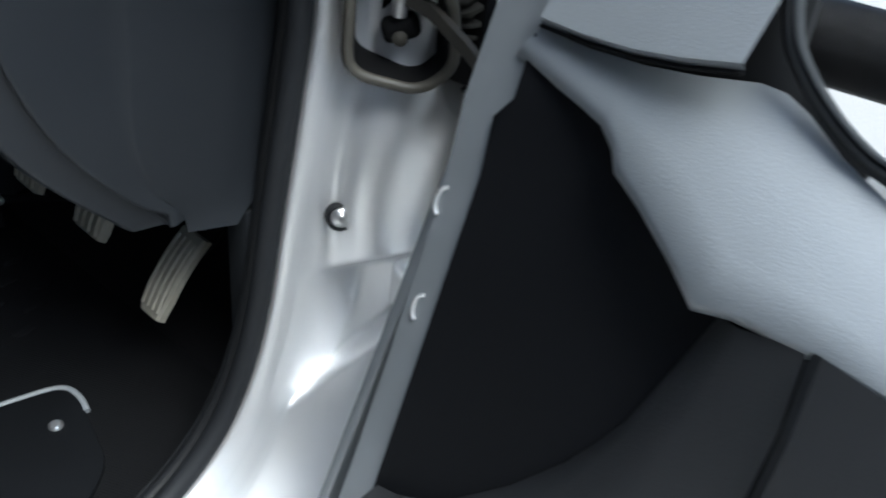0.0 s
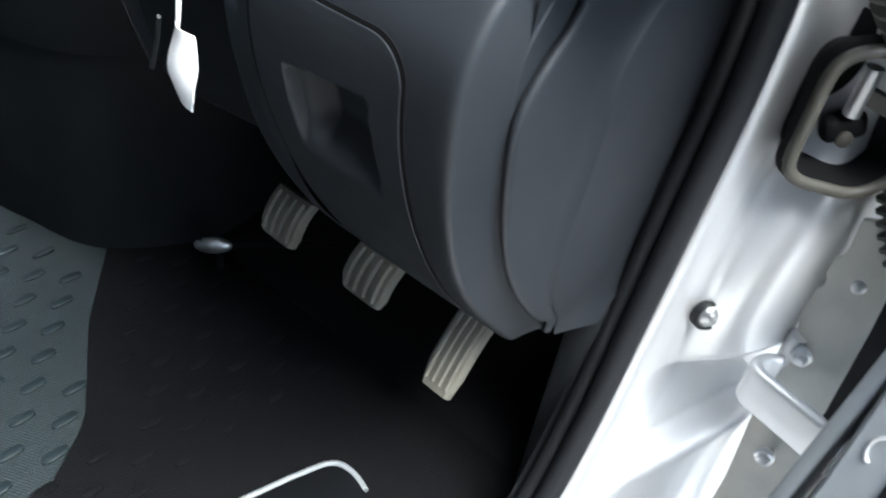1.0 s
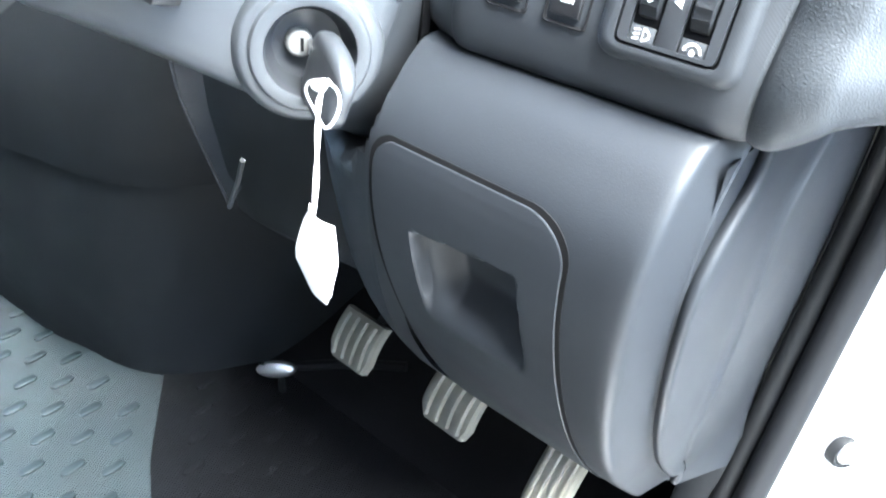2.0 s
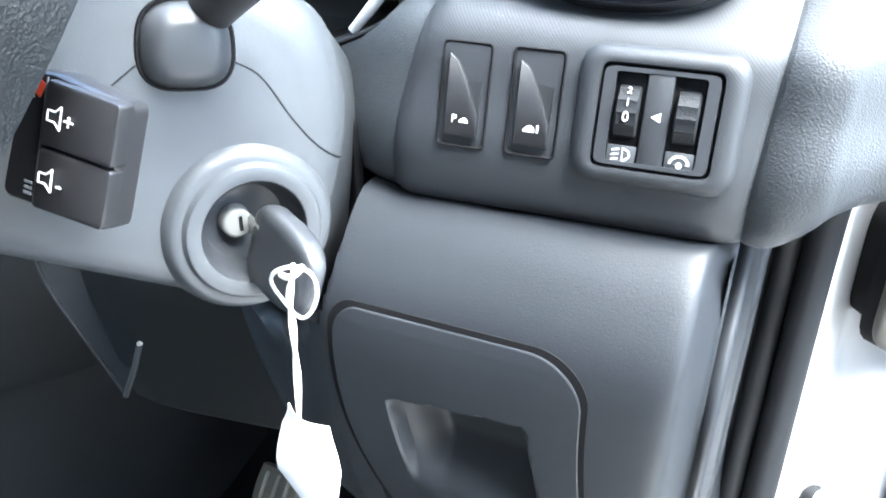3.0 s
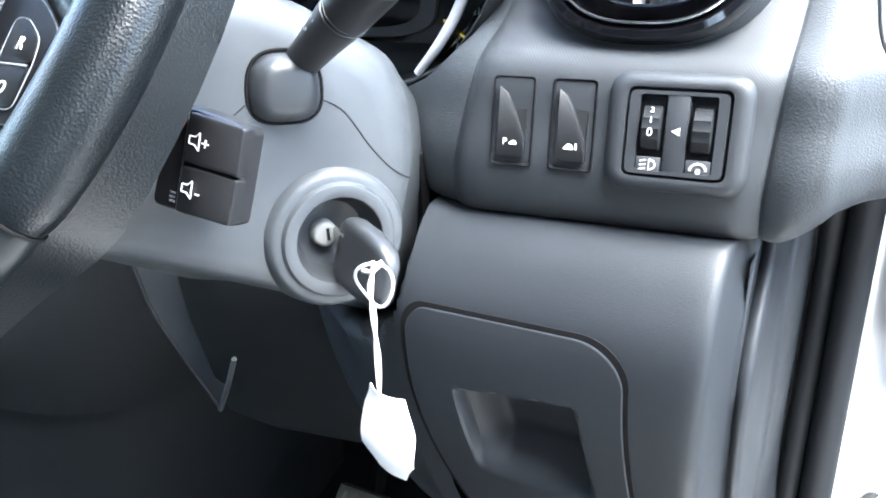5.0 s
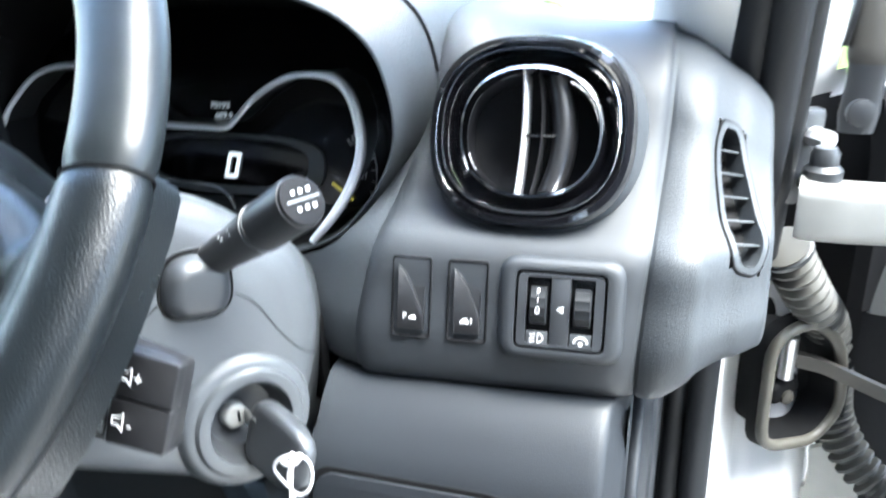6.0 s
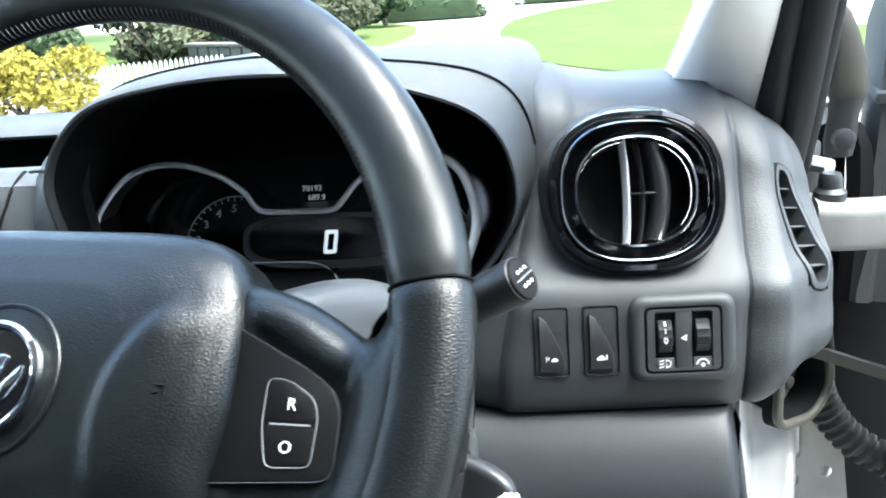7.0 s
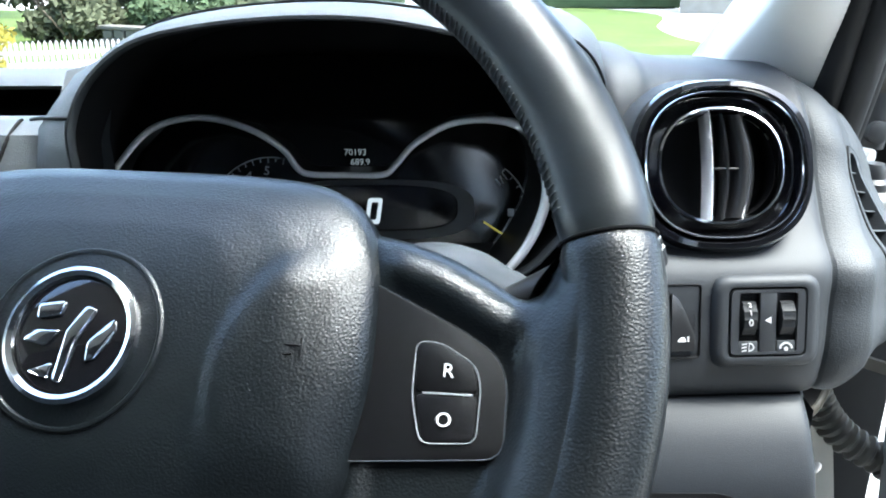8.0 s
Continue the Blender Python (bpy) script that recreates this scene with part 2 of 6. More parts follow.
def rounded(points, r, seg=4):
    """A flat outline with its corners rounded."""
    out, n = [], len(points)
    for i in range(n):
        p, a, b = (Vector(points[k % n]) for k in (i, i - 1, i + 1))
        da, db = (a - p), (b - p)
        rr = min(r, da.length * 0.45, db.length * 0.45)
        s, e = p + da.normalized() * rr, p + db.normalized() * rr
        for k in range(seg + 1):
            t = k / seg
            out.append((1 - t) ** 2 * s + 2 * t * (1 - t) * p + t * t * e)
    return [tuple(v) for v in out]


def slab(outline, low, high, m=None, edge=0.0008):
    """A plate from a flat outline, between two heights, with a softened upper edge."""
    pts = [Vector((p[0], p[1], 0)) for p in outline]
    mid = sum(pts, Vector()) / len(pts)

    def inset(d):
        return [p + (mid - p).normalized() * d for p in pts]

    rings = [[(p.x, p.y, low) for p in pts], [(p.x, p.y, high - edge) for p in pts], [(p.x, p.y, high - 0.3 * edge) for p in inset(edge * 0.3)],
             [(p.x, p.y, high) for p in inset(edge)]]
    return loft(rings, True, (True, True), m)


def dome(outline, heights, m=None):
    """Rings of one outline shrunk to its middle: heights holds (scale, z)."""
    pts = [Vector((p[0], p[1], 0)) for p in outline]
    mid = sum(pts, Vector()) / len(pts)
    return loft([[tuple(mid + (p - mid) * s + Vector((0, 0, z))) for p in pts] for s, z in heights], True, (False, True), m)


def frame_ring(outer, inner, low, high, m=None):
    """A flat frame between two outlines with the same number of points."""
    rings = [[(p[0], p[1], low) for p in outer], [(p[0], p[1], high) for p in outer], [(p[0], p[1], high) for p in inner], [(p[0], p[1], low) for p in inner]]
    return loft(rings, True, (False, False), m)


def words(text, size, m, name, material, parent, label="", depth=0.0002, align="CENTER"):
    cu = bpy.data.curves.new(name, "FONT")
    cu.body, cu.size, cu.extrude, cu.align_x, cu.align_y, cu.resolution_u = text, size, depth, align, "CENTER", 3
    tmp = bpy.data.objects.new(name + "_source", cu)
    me = bpy.data.meshes.new_from_object(tmp)
    bpy.data.objects.remove(tmp)
    me.transform(m)
    me.name = name
    me.materials.clear()
    me.materials.append(material)
    ob = new(name, me)
    ob.parent = parent
    if label:
        ob["label"] = label
    return ob


def joined(*bms):
    out = bmesh.new()
    for b in bms:
        me = bpy.data.meshes.new("tmp")
        b.to_mesh(me)
        b.free()
        out.from_mesh(me)
        bpy.data.meshes.remove(me)
    return out


# ================= the cab shell =================
X_EDGE = -0.288
# edge of the door opening, as (y, z), from the sill's rear end to the roof
APERTURE = [(-1.0, 0.548), (-0.5, 0.548), (0.0, 0.550), (0.17, 0.556), (0.27, 0.576), (0.335, 0.615), (0.378, 0.672), (0.408, 0.755), (0.427, 0.86),
            (0.446, 0.965), (0.458, 1.045), (0.455, 1.12), (0.432, 1.20), (0.396, 1.29), (0.368, 1.38), (0.325, 1.52), (0.21, 1.74), (0.10, 1.86)]
EDGE = [(p.x, p.y) for p in smooth_path([(a, b, 0) for a, b in APERTURE], 24)]


def edge_frames():
    out = []
    for i, (y, z) in enumerate(EDGE):
        a, b = EDGE[max(i - 1, 0)], EDGE[min(i + 1, len(EDGE) - 1)]
        t = Vector((b[0] - a[0], b[1] - a[1])).normalized()
        out.append((y, z, t.y, -t.x))  # the last two: away from the opening
    return out


def gauss(v, mid, width):
    return math.exp(-((v - mid) / width) ** 2)


def step(v, a, b):
    t = max(0.0, min(1.0, (v - a) / (b - a)))
    return t * t * (3 - 2 * t)


PROFILE = [(-0.318, 0.016), (-0.306, 0.004), (X_EDGE - 0.006, 0.0), (X_EDGE, 0.001), (-0.2835, 0.006), (-0.280, 0.013), (-0.2783, 0.0175), (-0.2765, 0.022), (-0.2747, 0.0265), (-0.273, 0.031), (-0.2715, 0.034), (-0.270, 0.037), (-0.2665, 0.0415), (-0.2625, 0.045), (-0.258, 0.048), (-0.2535, 0.051), (-0.248, 0.054), (-0.242, 0.057), (-0.236, 0.0605),
           (-0.230, 0.064), (-0.224, 0.068), (-0.218, 0.073), (-0.212, 0.078), (-0.206, 0.085), (-0.200, 0.093), (-0.194, 0.104), (-0.188, 0.125), (-0.185, 0.17)]


WIDE = [(p.x, p.y) for p in smooth_path([(x, d, 0) for x, d in PROFILE], 3)]


def pillar_rings():
    rings = []
    for y, z, ny, nz in edge_frames():
        up = step(z, 0.58, 0.70) if y > 0.2 else 0.0
        row = []
        for x, d in WIDE:
            top = 0.803 + (x + 0.2735) * 0.62
            bed = 0.722 + (x + 0.260) * 1.45
            inside = step(x, -0.2790, -0.2690) * step(z, bed - 0.045, bed + 0.010) * (1 - step(z, top - 0.010, top + 0.006)) * up
            swell = gauss(z, 0.925, 0.085) * gauss(x, -0.242, 0.030) * up
            lip = gauss(x, -0.2765, 0.0030) * step(z, 0.62, 0.70) * (1 - step(z, 1.02, 1.09)) * up
            turn = step(x, -0.232, -0.196) * step(z, 0.82, 0.88) * up
            d2 = d + 0.050 * inside - 0.0016 * lip - 0.026 * swell + 0.030 * turn
            x2 = x + 0.10 * (1 - up) * max(0.0, (x + 0.285) / 0.1) if x > X_EDGE else x
            row.append((x2, y + ny * d2, z + nz * d2))
        rings.append(row)
    return rings


body = thing("vehicle_body", "silver painted van door pillar and sill", "van body", kind="structure")
bm = loft(pillar_rings(), closed=False)
open_faces = [f for f in bm.faces if 1.128 < f.calc_center_median().z < 1.272 and f.calc_center_median().x > -0.268]
bmesh.ops.delete(bm, geom=open_faces, context="FACES")
bmesh.ops.delete(bm, geom=[f for f in bm.faces if f.calc_center_median().z > 1.288 and f.calc_center_median().x > -0.245], context="FACES")
part("door_pillar", bm, PAINT, body, "silver metallic painted hinge pillar and sill", 89)

# the seal round the opening
seal = thing("door_seal", "black rubber door seal round the opening", "door seal", kind="structure")
part("seal_bead", tube([(-0.301, y - ny * 0.009, z - nz * 0.009) for y, z, ny, nz in edge_frames()], 0.0105, 14), SEAL, seal)
part("seal_lip", tube([(-0.319, y - ny * 0.004, z - nz * 0.004) for y, z, ny, nz in edge_frames() if z < 1.27], 0.008, 10), RUBBER, seal)
part("seal_carrier", loft([[(-0.333, y - ny * 0.002, z - nz * 0.002), (-0.322, y - ny * 0.002, z - nz * 0.002), (-0.316, y + ny * 0.012, z + nz * 0.012), (-0.333, y + ny * 0.012, z + nz * 0.012)]
                          for y, z, ny, nz in edge_frames() if z < 1.24], True), RUBBER, seal)
part("upper_seal_lip", tube([(-0.285, y - ny * 0.010, z - nz * 0.010) for y, z, ny, nz in edge_frames() if z > 1.15], 0.0125, 14), SEAL, seal)
part("upper_seal_fold", tube([(-0.2735, y - ny * 0.004, z - nz * 0.004) for y, z, ny, nz in edge_frames() if z > 1.15], 0.0085, 12), RUBBER, seal)

# floor, closed shell
floor = thing("floor", "teal grey ribbed rubber cab floor with oblong studs", "floor", kind="structure")
part("floor_panel", rbox(2.0, 1.75, 0.03, 0, pose(-1.33, -0.30, 0.56)), FLOOR, floor)

firewall = thing("wall_front", "black bulkhead behind the pedals", "bulkhead", kind="structure")
part("bulkhead", loft([[(x, 0.42, 0.574), (x, 0.56, 0.66), (x, 0.60, 0.80), (x, 0.60, 1.16), (x, 0.63, 1.16), (x, 0.63, 0.56), (x, 0.42, 0.55)] for x in (-2.2, -0.315)], True, (True, True)), CARPET, firewall)
part("side_lining", rbox(0.03, 0.24, 0.30, 0.005, pose(-0.338, 0.53, 0.71)), DASH_DARK, firewall)
# Unseen roof that closes the cab, kept grey to limit bounced light
roof = thing("ceiling", "unseen grey cloth headlining closing the cab", "ceiling", kind="structure")
part("headlining", loft([[(x, 0.02, 1.93), (x, -0.2, 1.96), (x, -1.1, 1.96), (x, -1.1, 1.99), (x, -0.2, 1.99), (x, 0.02, 1.96)] for x in (-2.25, -0.25)], True, (True, True)), LINING, roof)
# Unseen panel standing in for the seats, to keep light off the footwell
back = thing("wall_rear", "unseen dark panel added behind the camera to cut light", "bulkhead", kind="structure")
part("panel", rbox(1.92, 0.03, 1.45, 0.004, pose(-1.25, -0.52, 1.26)), DASH_DARK, back)
# Unseen door; its high skin and deep header cut light from the left
left = thing("wall_side", "unseen passenger door, its window made small to cut light", "door", kind="structure")
part("door_skin", rbox(0.04, 1.7, 0.76, 0.01, pose(-2.23, -0.28, 0.93)), DOORTRIM, left)
part("window_header", rbox(0.04, 1.5, 0.28, 0.01, pose(-2.20, -0.38, 1.81)), PILLAR, left)
part("rear_post", rbox(0.05, 0.22, 0.75, 0.01, pose(-2.21, -1.0, 1.52)), PILLAR, left)
# Unseen post, made wide to shut out light from the rear right
post = thing("wall_post", "unseen rear post of the door opening, widened to block light", "door post", kind="structure")
part("post", rbox(0.08, 0.76, 1.45, 0.02, pose(-0.27, -0.78, 1.26)), PAINT, post)


def pane(name, corners, material):
    bm = bmesh.new()
    a = [bm.verts.new(c) for c in corners]
    bm.faces.new(a)
    r = bmesh.ops.extrude_face_region(bm, geom=bm.faces[:])
    n = (Vector(corners[1]) - Vector(corners[0])).cross(Vector(corners[2]) - Vector(corners[0])).normalized()
    for v in r["geom"]:
        if isinstance(v, bmesh.types.BMVert):
            v.co += n * 0.004
    bmesh.ops.recalc_face_normals(bm, faces=bm.faces)
    return bm


# A-pillar trim, from the dash end up along the glass
def apillar(x_out):
    """Pillar cover: its outer edge follows the door opening, its inner edge the raked glass."""
    rows = []
    for y, z in EDGE:
        if z > 1.26:
            lx, ly = -0.357 + 0.09 * (z - 1.305), max(0.440 - 1.50 * (z - 1.305), y - 0.20)
            rows.append([(x_out, y - 0.006, z), (x_out - 0.003, y - 0.014, z), (x_out * 0.6 + lx * 0.4, y * 0.7 + ly * 0.3 - 0.020, z), (x_out * 0.2 + lx * 0.8, y * 0.25 + ly * 0.75 - 0.012, z), (lx, ly, z), (lx - 0.002, ly + 0.008, z), (lx + 0.004, ly + 0.03, z + 0.004),
                         (lx + 0.012, max(y, ly) + 0.07, z + 0.02), (x_out, max(y, ly) + 0.07, z + 0.02)])
    return loft(rows, True, (True, True))


ptrim = thing("pillar_trim", "pale grey plastic windscreen pillar cover", "pillar trim", kind="structure")
part("cover", apillar(-0.300), PILLAR, ptrim, "", 70)
screen = thing("window_1", "clear windscreen glass", "windscreen", kind="structure")
glass = part("pane", pane("pane", [(-2.2, 0.62, 1.25), (-0.334, 0.53, 1.27), (-0.36, 0.02, 1.93), (-2.2, 0.02, 1.93)], GLASS), GLASS, screen)
glass.visible_shadow = False

# ================= dashboard =================
dash = thing("dashboard", "dark grey moulded plastic van dashboard with round air vent", "dashboard")
FASCIA = [(0.80, 1.262), (0.62, 1.300), (0.46, 1.317), (0.38, 1.322), (0.335, 1.317), (0.308, 1.300), (0.292, 1.275), (0.266, 1.246), (0.2455, 1.231), (0.2395, 1.210),
          (0.2345, 1.190), (0.2345, 1.175), (0.2375, 1.1645), (0.2460, 1.1595), (0.270, 1.159), (0.300, 1.159), (0.44, 1.159)]
FASCIA = [(p.x, p.y) for p in smooth_path([(a, b, 0) for a, b in FASCIA], 3)]


END_DROP = [(-0.3530, 0.003), (-0.3480, 0.005), (-0.338, 0.008), (-0.329, 0.011), (-0.318, 0.0145), (-0.308, 0.0185), (-0.300, 0.0225), (-0.292, 0.029), (-0.280, 0.040)]


def fascia_row(x, back=0.0, shrink=1.0):
    """One upright line of the fascia; its left edge and the joint to the end cap lean to the right upwards."""
    low = 0.0
    for (x1, d1), (x2, d2) in zip(END_DROP, END_DROP[1:]):
        if x1 <= x <= x2:
            low = d1 + (d2 - d1) * (x - x1) / (x2 - x1)
    row = []
    for y, z in FASCIA:
        y = 0.46 + (y - 0.46) * shrink
        z = 1.235 + (z - 1.235) * shrink
        near = max(0.0, min(1.0, (0.42 - y) / 0.12))
        slide = 0.024 * step(z, 1.17, 1.31) * (1 - step(x, -0.470, -0.425)) + (0.0045 + 0.0065 * step(z, 1.17, 1.30)) * step(x, -0.385, -0.353) * (1 - step(x, -0.346, -0.305))
        rise = 0.013 * (1 - step(x, -0.480, -0.375)) * step(z, 1.285, 1.312)
        foot = 0.015 * step(x, -0.346, -0.312) * (1 - step(z, 1.160, 1.215))
        row.append((x + slide, y + (back + 0.055 * (x + 0.42)) * near, z - low * step(z, 1.23, 1.315) + rise + foot))
    return row


rows = [fascia_row(x, d) for x, d in ((-0.4830, 0.0055), (-0.4805, 0.0026), (-0.478, 0.0010), (-0.474, 0.0), (-0.464, 0.0), (-0.454, 0.0), (-0.444, 0.0), (-0.434, 0.0), (-0.424, 0.0), (-0.414, 0.0), (-0.404, 0.0), (-0.394, 0.0), (-0.384, 0.0), (-0.374, 0.0), (-0.367, 0.0001), (-0.361, 0.0005),
                                      (-0.3565, 0.0013), (-0.3535, 0.0027), (-0.3515, 0.0040))]
bm = loft(rows, False)
well = [f for f in bm.faces if ((f.calc_center_median().x + 0.4025) / 0.044) ** 2 + ((f.calc_center_median().z - 1.2730) / 0.030) ** 2 < 1 and f.calc_center_median().y < 0.36]
bmesh.ops.delete(bm, geom=well, context="FACES")
part("switch_panel", bm, MESHED, dash, "finely meshed grey switch panel", 50)
LIP_SIDE = [(1.100, -0.640), (1.170, -0.620), (1.190, -0.580), (1.203, -0.540), (1.220, -0.503), (1.238, -0.484), (1.257, -0.471), (1.276, -0.4645), (1.297, -0.4640), (1.330, -0.470)]


def lip_side(z):
    for (z1, x1), (z2, x2) in zip(LIP_SIDE, LIP_SIDE[1:]):
        if z1 <= z <= z2:
            return x1 + (x2 - x1) * (z - z1) / (z2 - z1)
    return -0.640


edge_line, rows = fascia_row(-0.4830, 0.0055), []
for k in range(12):
    row = []
    for x0, y0, z0 in edge_line:
        if y0 < 0.33:
            run = (x0 - lip_side(z0)) * k / 11
            row.append((x0 - run, y0 + 0.62 * run - 0.30 * min(run, 0.012) + 1.2 * max(0.0, run - 0.10) ** 2, z0))
    rows.append(row)
part("fascia_return", loft(rows, False), DASH, dash, "grey plastic between switches and steering column", 50)
# The gap's shade is a black plate laid over the fascia
part("slot_shade", slab(rounded([(-0.040, -0.034), (0.0175, -0.034), (0.0175, 0.0190), (-0.040, 0.0190)], 0.007, 6), -0.003, 0.0012, axes((-0.520, 0.2540, 1.168), (0.85, -0.527, 0.0), (0.0, 0.0, 1.0))), BLACK, dash, "black plate put in for the dark slot beside the column")
rows = [fascia_row(x, d, s) for x, d, s in ((-0.3482, 0.0040, 1.0), (-0.3462, 0.0030, 1.0), (-0.3438, 0.0021, 1.0), (-0.3405, 0.0012, 1.0), (-0.3365, 0.0006, 0.9995), (-0.331, 0.0004, 0.998), (-0.324, 0.0012, 0.995), (-0.318, 0.004, 0.986), (-0.308, 0.010, 0.972), (-0.300, 0.0135, 0.962), (-0.292, 0.018, 0.948),
                                            (-0.2882, 0.0205, 0.935), (-0.2865, 0.030, 0.90), (-0.2855, 0.06, 0.6))]
part("panel_gap", loft([fascia_row(-0.3516, 0.0040), fascia_row(-0.3499, 0.0056), fascia_row(-0.3481, 0.0040)], False), DASH, dash)
SV = axes((-0.3010, 0.2910, 1.2530), (0.78, 0.59, -0.38), (0.07, 0.55, 0.835)) @ pose(0, 0, 0.0030)
cols = [smooth_path([row[k] for row in rows], 6) for k in range(len(rows[0]))]
bm = loft([smooth_path([col[k] for col in cols], 4) for k in range(len(cols[0]))], False)
skin = BVHTree.FromBMesh(bm)
hole = [(f, SV.inverted() @ f.calc_center_median()) for f in bm.faces]
bmesh.ops.delete(bm, geom=[f for f, q in hole if abs(q.x) < 0.0098 and abs(q.y) < 0.0372 and abs(q.z) < 0.03], context="FACES")
part("end_cap", bm, DASH, dash, "grey grained dashboard end cap with slotted demister outlet", 50)

# side demister outlet in the end cap
def laid(bm):
    """Bends a mesh built on the outlet's plane to the cap's curved skin."""
    inv, away = SV.inverted(), -SV.to_3x3().col[2].normalized()
    for v in bm.verts:
        q = inv @ v.co
        hit = skin.ray_cast(SV @ Vector((q.x, q.y, 0.03)), away)[0]
        if hit is not None:
            v.co = SV @ Vector((q.x, q.y, (inv @ hit).z + q.z))
    return bm


sidevent = part("side_outlet", laid(frame_ring(squircle(0.0112, 0.0385, 3.4, 64), squircle(0.0084, 0.0354, 3.2, 64), -0.014, 0.0008, SV)), DASH, dash, "narrow upright demister outlet")
part("outlet_line", laid(tube([SV @ Vector((p[0], p[1], 0.0)) for p in squircle(0.0117, 0.0391, 3.4, 64)], 0.0007, 5, True)), BLACK, sidevent)
part("outlet_throat", laid(frame_ring(squircle(0.0100, 0.0372, 3.4, 64), squircle(0.0004, 0.020, 3.4, 64), -0.016, -0.0100, SV)), BLACK, sidevent)
for k in range(5):
    part("slat", laid(rbox(0.0174, 0.0011, 0.0050, 0.0004, SV @ pose(0, -0.0245 + k * 0.0122, -0.0036, 12, 0, 8))), DASH, sidevent)

# round vent
VENT = axes((-0.4025, 0.2740, 1.2812), (1.0, 0.03, 0.0), (0.0, 0.38, 0.925)) @ Matrix.Diagonal((0.920, 0.965, 1, 1))
vent = part("air_vent", loft([squircle(w, h, p, 56, 0, 0, z) for w, h, p, z in ((0.066, 0.061, 2.4, -0.046), (0.060, 0.0545, 2.4, -0.026), (0.0560, 0.0505, 2.5, -0.012), (0.0545, 0.049, 2.5, -0.003), (0.0535, 0.048, 2.5, 0.001))],
                             True, (False, False), VENT), DASH, dash, "round swivelling air vent with gloss black ring and thin chrome ring")
part("gloss_ring", loft([squircle(w, h, p, 64, 0, 0, z) for w, h, p, z in ((0.0535, 0.048, 2.5, -0.004), (0.0533, 0.0478, 2.5, 0.003), (0.0515, 0.046, 2.5, 0.0068), (0.0485, 0.0432, 2.5, 0.0075), (0.0460, 0.041, 2.5, 0.0055),
                                                                 (0.0440, 0.0392, 2.5, 0.001))], True, (False, False), VENT), GLOSS, vent)
part("gloss_step", loft([squircle(w, h, p, 64, 0, 0, z) for w, h, p, z in ((0.0462, 0.0412, 2.5, 0.004), (0.0456, 0.0406, 2.5, 0.0072), (0.0446, 0.0396, 2.5, 0.0076), (0.0438, 0.0388, 2.5, 0.004), (0.0436, 0.0386, 2.5, -0.002))],
                               True, (False, False), VENT), GLOSS, vent)
# Reflection along the ring's gloss edge, built as a thin chrome tube
part("edge_reflection", tube([VENT @ Vector(p) for p in squircle(0.0449, 0.0399, 2.5, 72, 0, 0, 0.0078)], 0.0006, 6, True), CHROME, vent)
part("inner_bowl", loft([squircle(w, h, p, 64, 0, 0, z) for w, h, p, z in ((0.0436, 0.0386, 2.5, 0.0), (0.0400, 0.0355, 2.4, -0.0030), (0.0368, 0.0326, 2.3, 0.0025))], True, (False, False), VENT), GLOSS, vent)
part("inner_chrome_ring", loft([squircle(w, h, p, 64, 0, 0, z) for w, h, p, z in ((0.0371, 0.0329, 2.25, 0.000), (0.0365, 0.0323, 2.25, 0.0040), (0.0353, 0.0311, 2.25, 0.0044), (0.0344, 0.0302, 2.25, 0.0005), (0.0343, 0.0301, 2.25, -0.003))],
                               True, (False, False), VENT), CHROME, vent)
part("drum", loft([squircle(w, h, p, 48, 0, 0, z) for w, h, p, z in ((0.0342, 0.0300, 2.25, -0.004), (0.0338, 0.0296, 2.25, -0.020), (0.020, 0.018, 2.2, -0.026))], True, (False, True), VENT), DULL, vent)


def vane(x, width, bow, mat, name, label=""):
    """An upright vane, bowed sideways, with a rounded front edge."""
    rows = []
    for k in range(15):
        q = -1 + 2 * k / 14
        mid = x + bow * (1 - q * q)
        h = 0.0297 * (1 - min(0.97, abs(x + bow * 0.5) / 0.037) ** 2.6) ** 0.5
        rows.append([(mid + u * width, q * h, z) for u, z in ((-0.5, -0.012), (-0.42, -0.004), (-0.22, -0.0008), (0, 0.0006), (0.22, -0.0008), (0.42, -0.004), (0.5, -0.012))])
    return part(name, loft(rows, True, (True, True), VENT), mat, vent, label, 60)


vane(-0.0055, 0.0040, 0.0014, WIRE, "centre_vane", "bright edged centre vane")
vane(0.0020, 0.0020, 0.0035, SWITCH, "vane")
vane(0.0105, 0.0135, 0.0060, SWITCH, "vane")
part("vane_link", rbox(0.020, 0.0012, 0.002, 0.0004, VENT @ pose(0.006, -0.001, -0.003)), SWITCH, vent)

# instrument hood: rings round the opening, from inside to the outside
LIP = [(-0.744, 1.262), (-0.7435, 1.29), (-0.738, 1.311), (-0.726, 1.329), (-0.704, 1.345), (-0.671, 1.353), (-0.629, 1.357), (-0.587, 1.3565), (-0.551, 1.351), (-0.520, 1.3435), (-0.494, 1.333), (-0.478, 1.318), (-0.4705, 1.297),
       (-0.470, 1.276), (-0.477, 1.257), (-0.490, 1.238), (-0.510, 1.220), (-0.56, 1.203), (-0.61, 1.198), (-0.67, 1.203), (-0.715, 1.218), (-0.737, 1.238)]
LIP = [(p.x, p.y) for p in smooth_path([(a, b, 0) for a, b in LIP], 4, True)]
LIP_MID = (-0.607, 1.268)


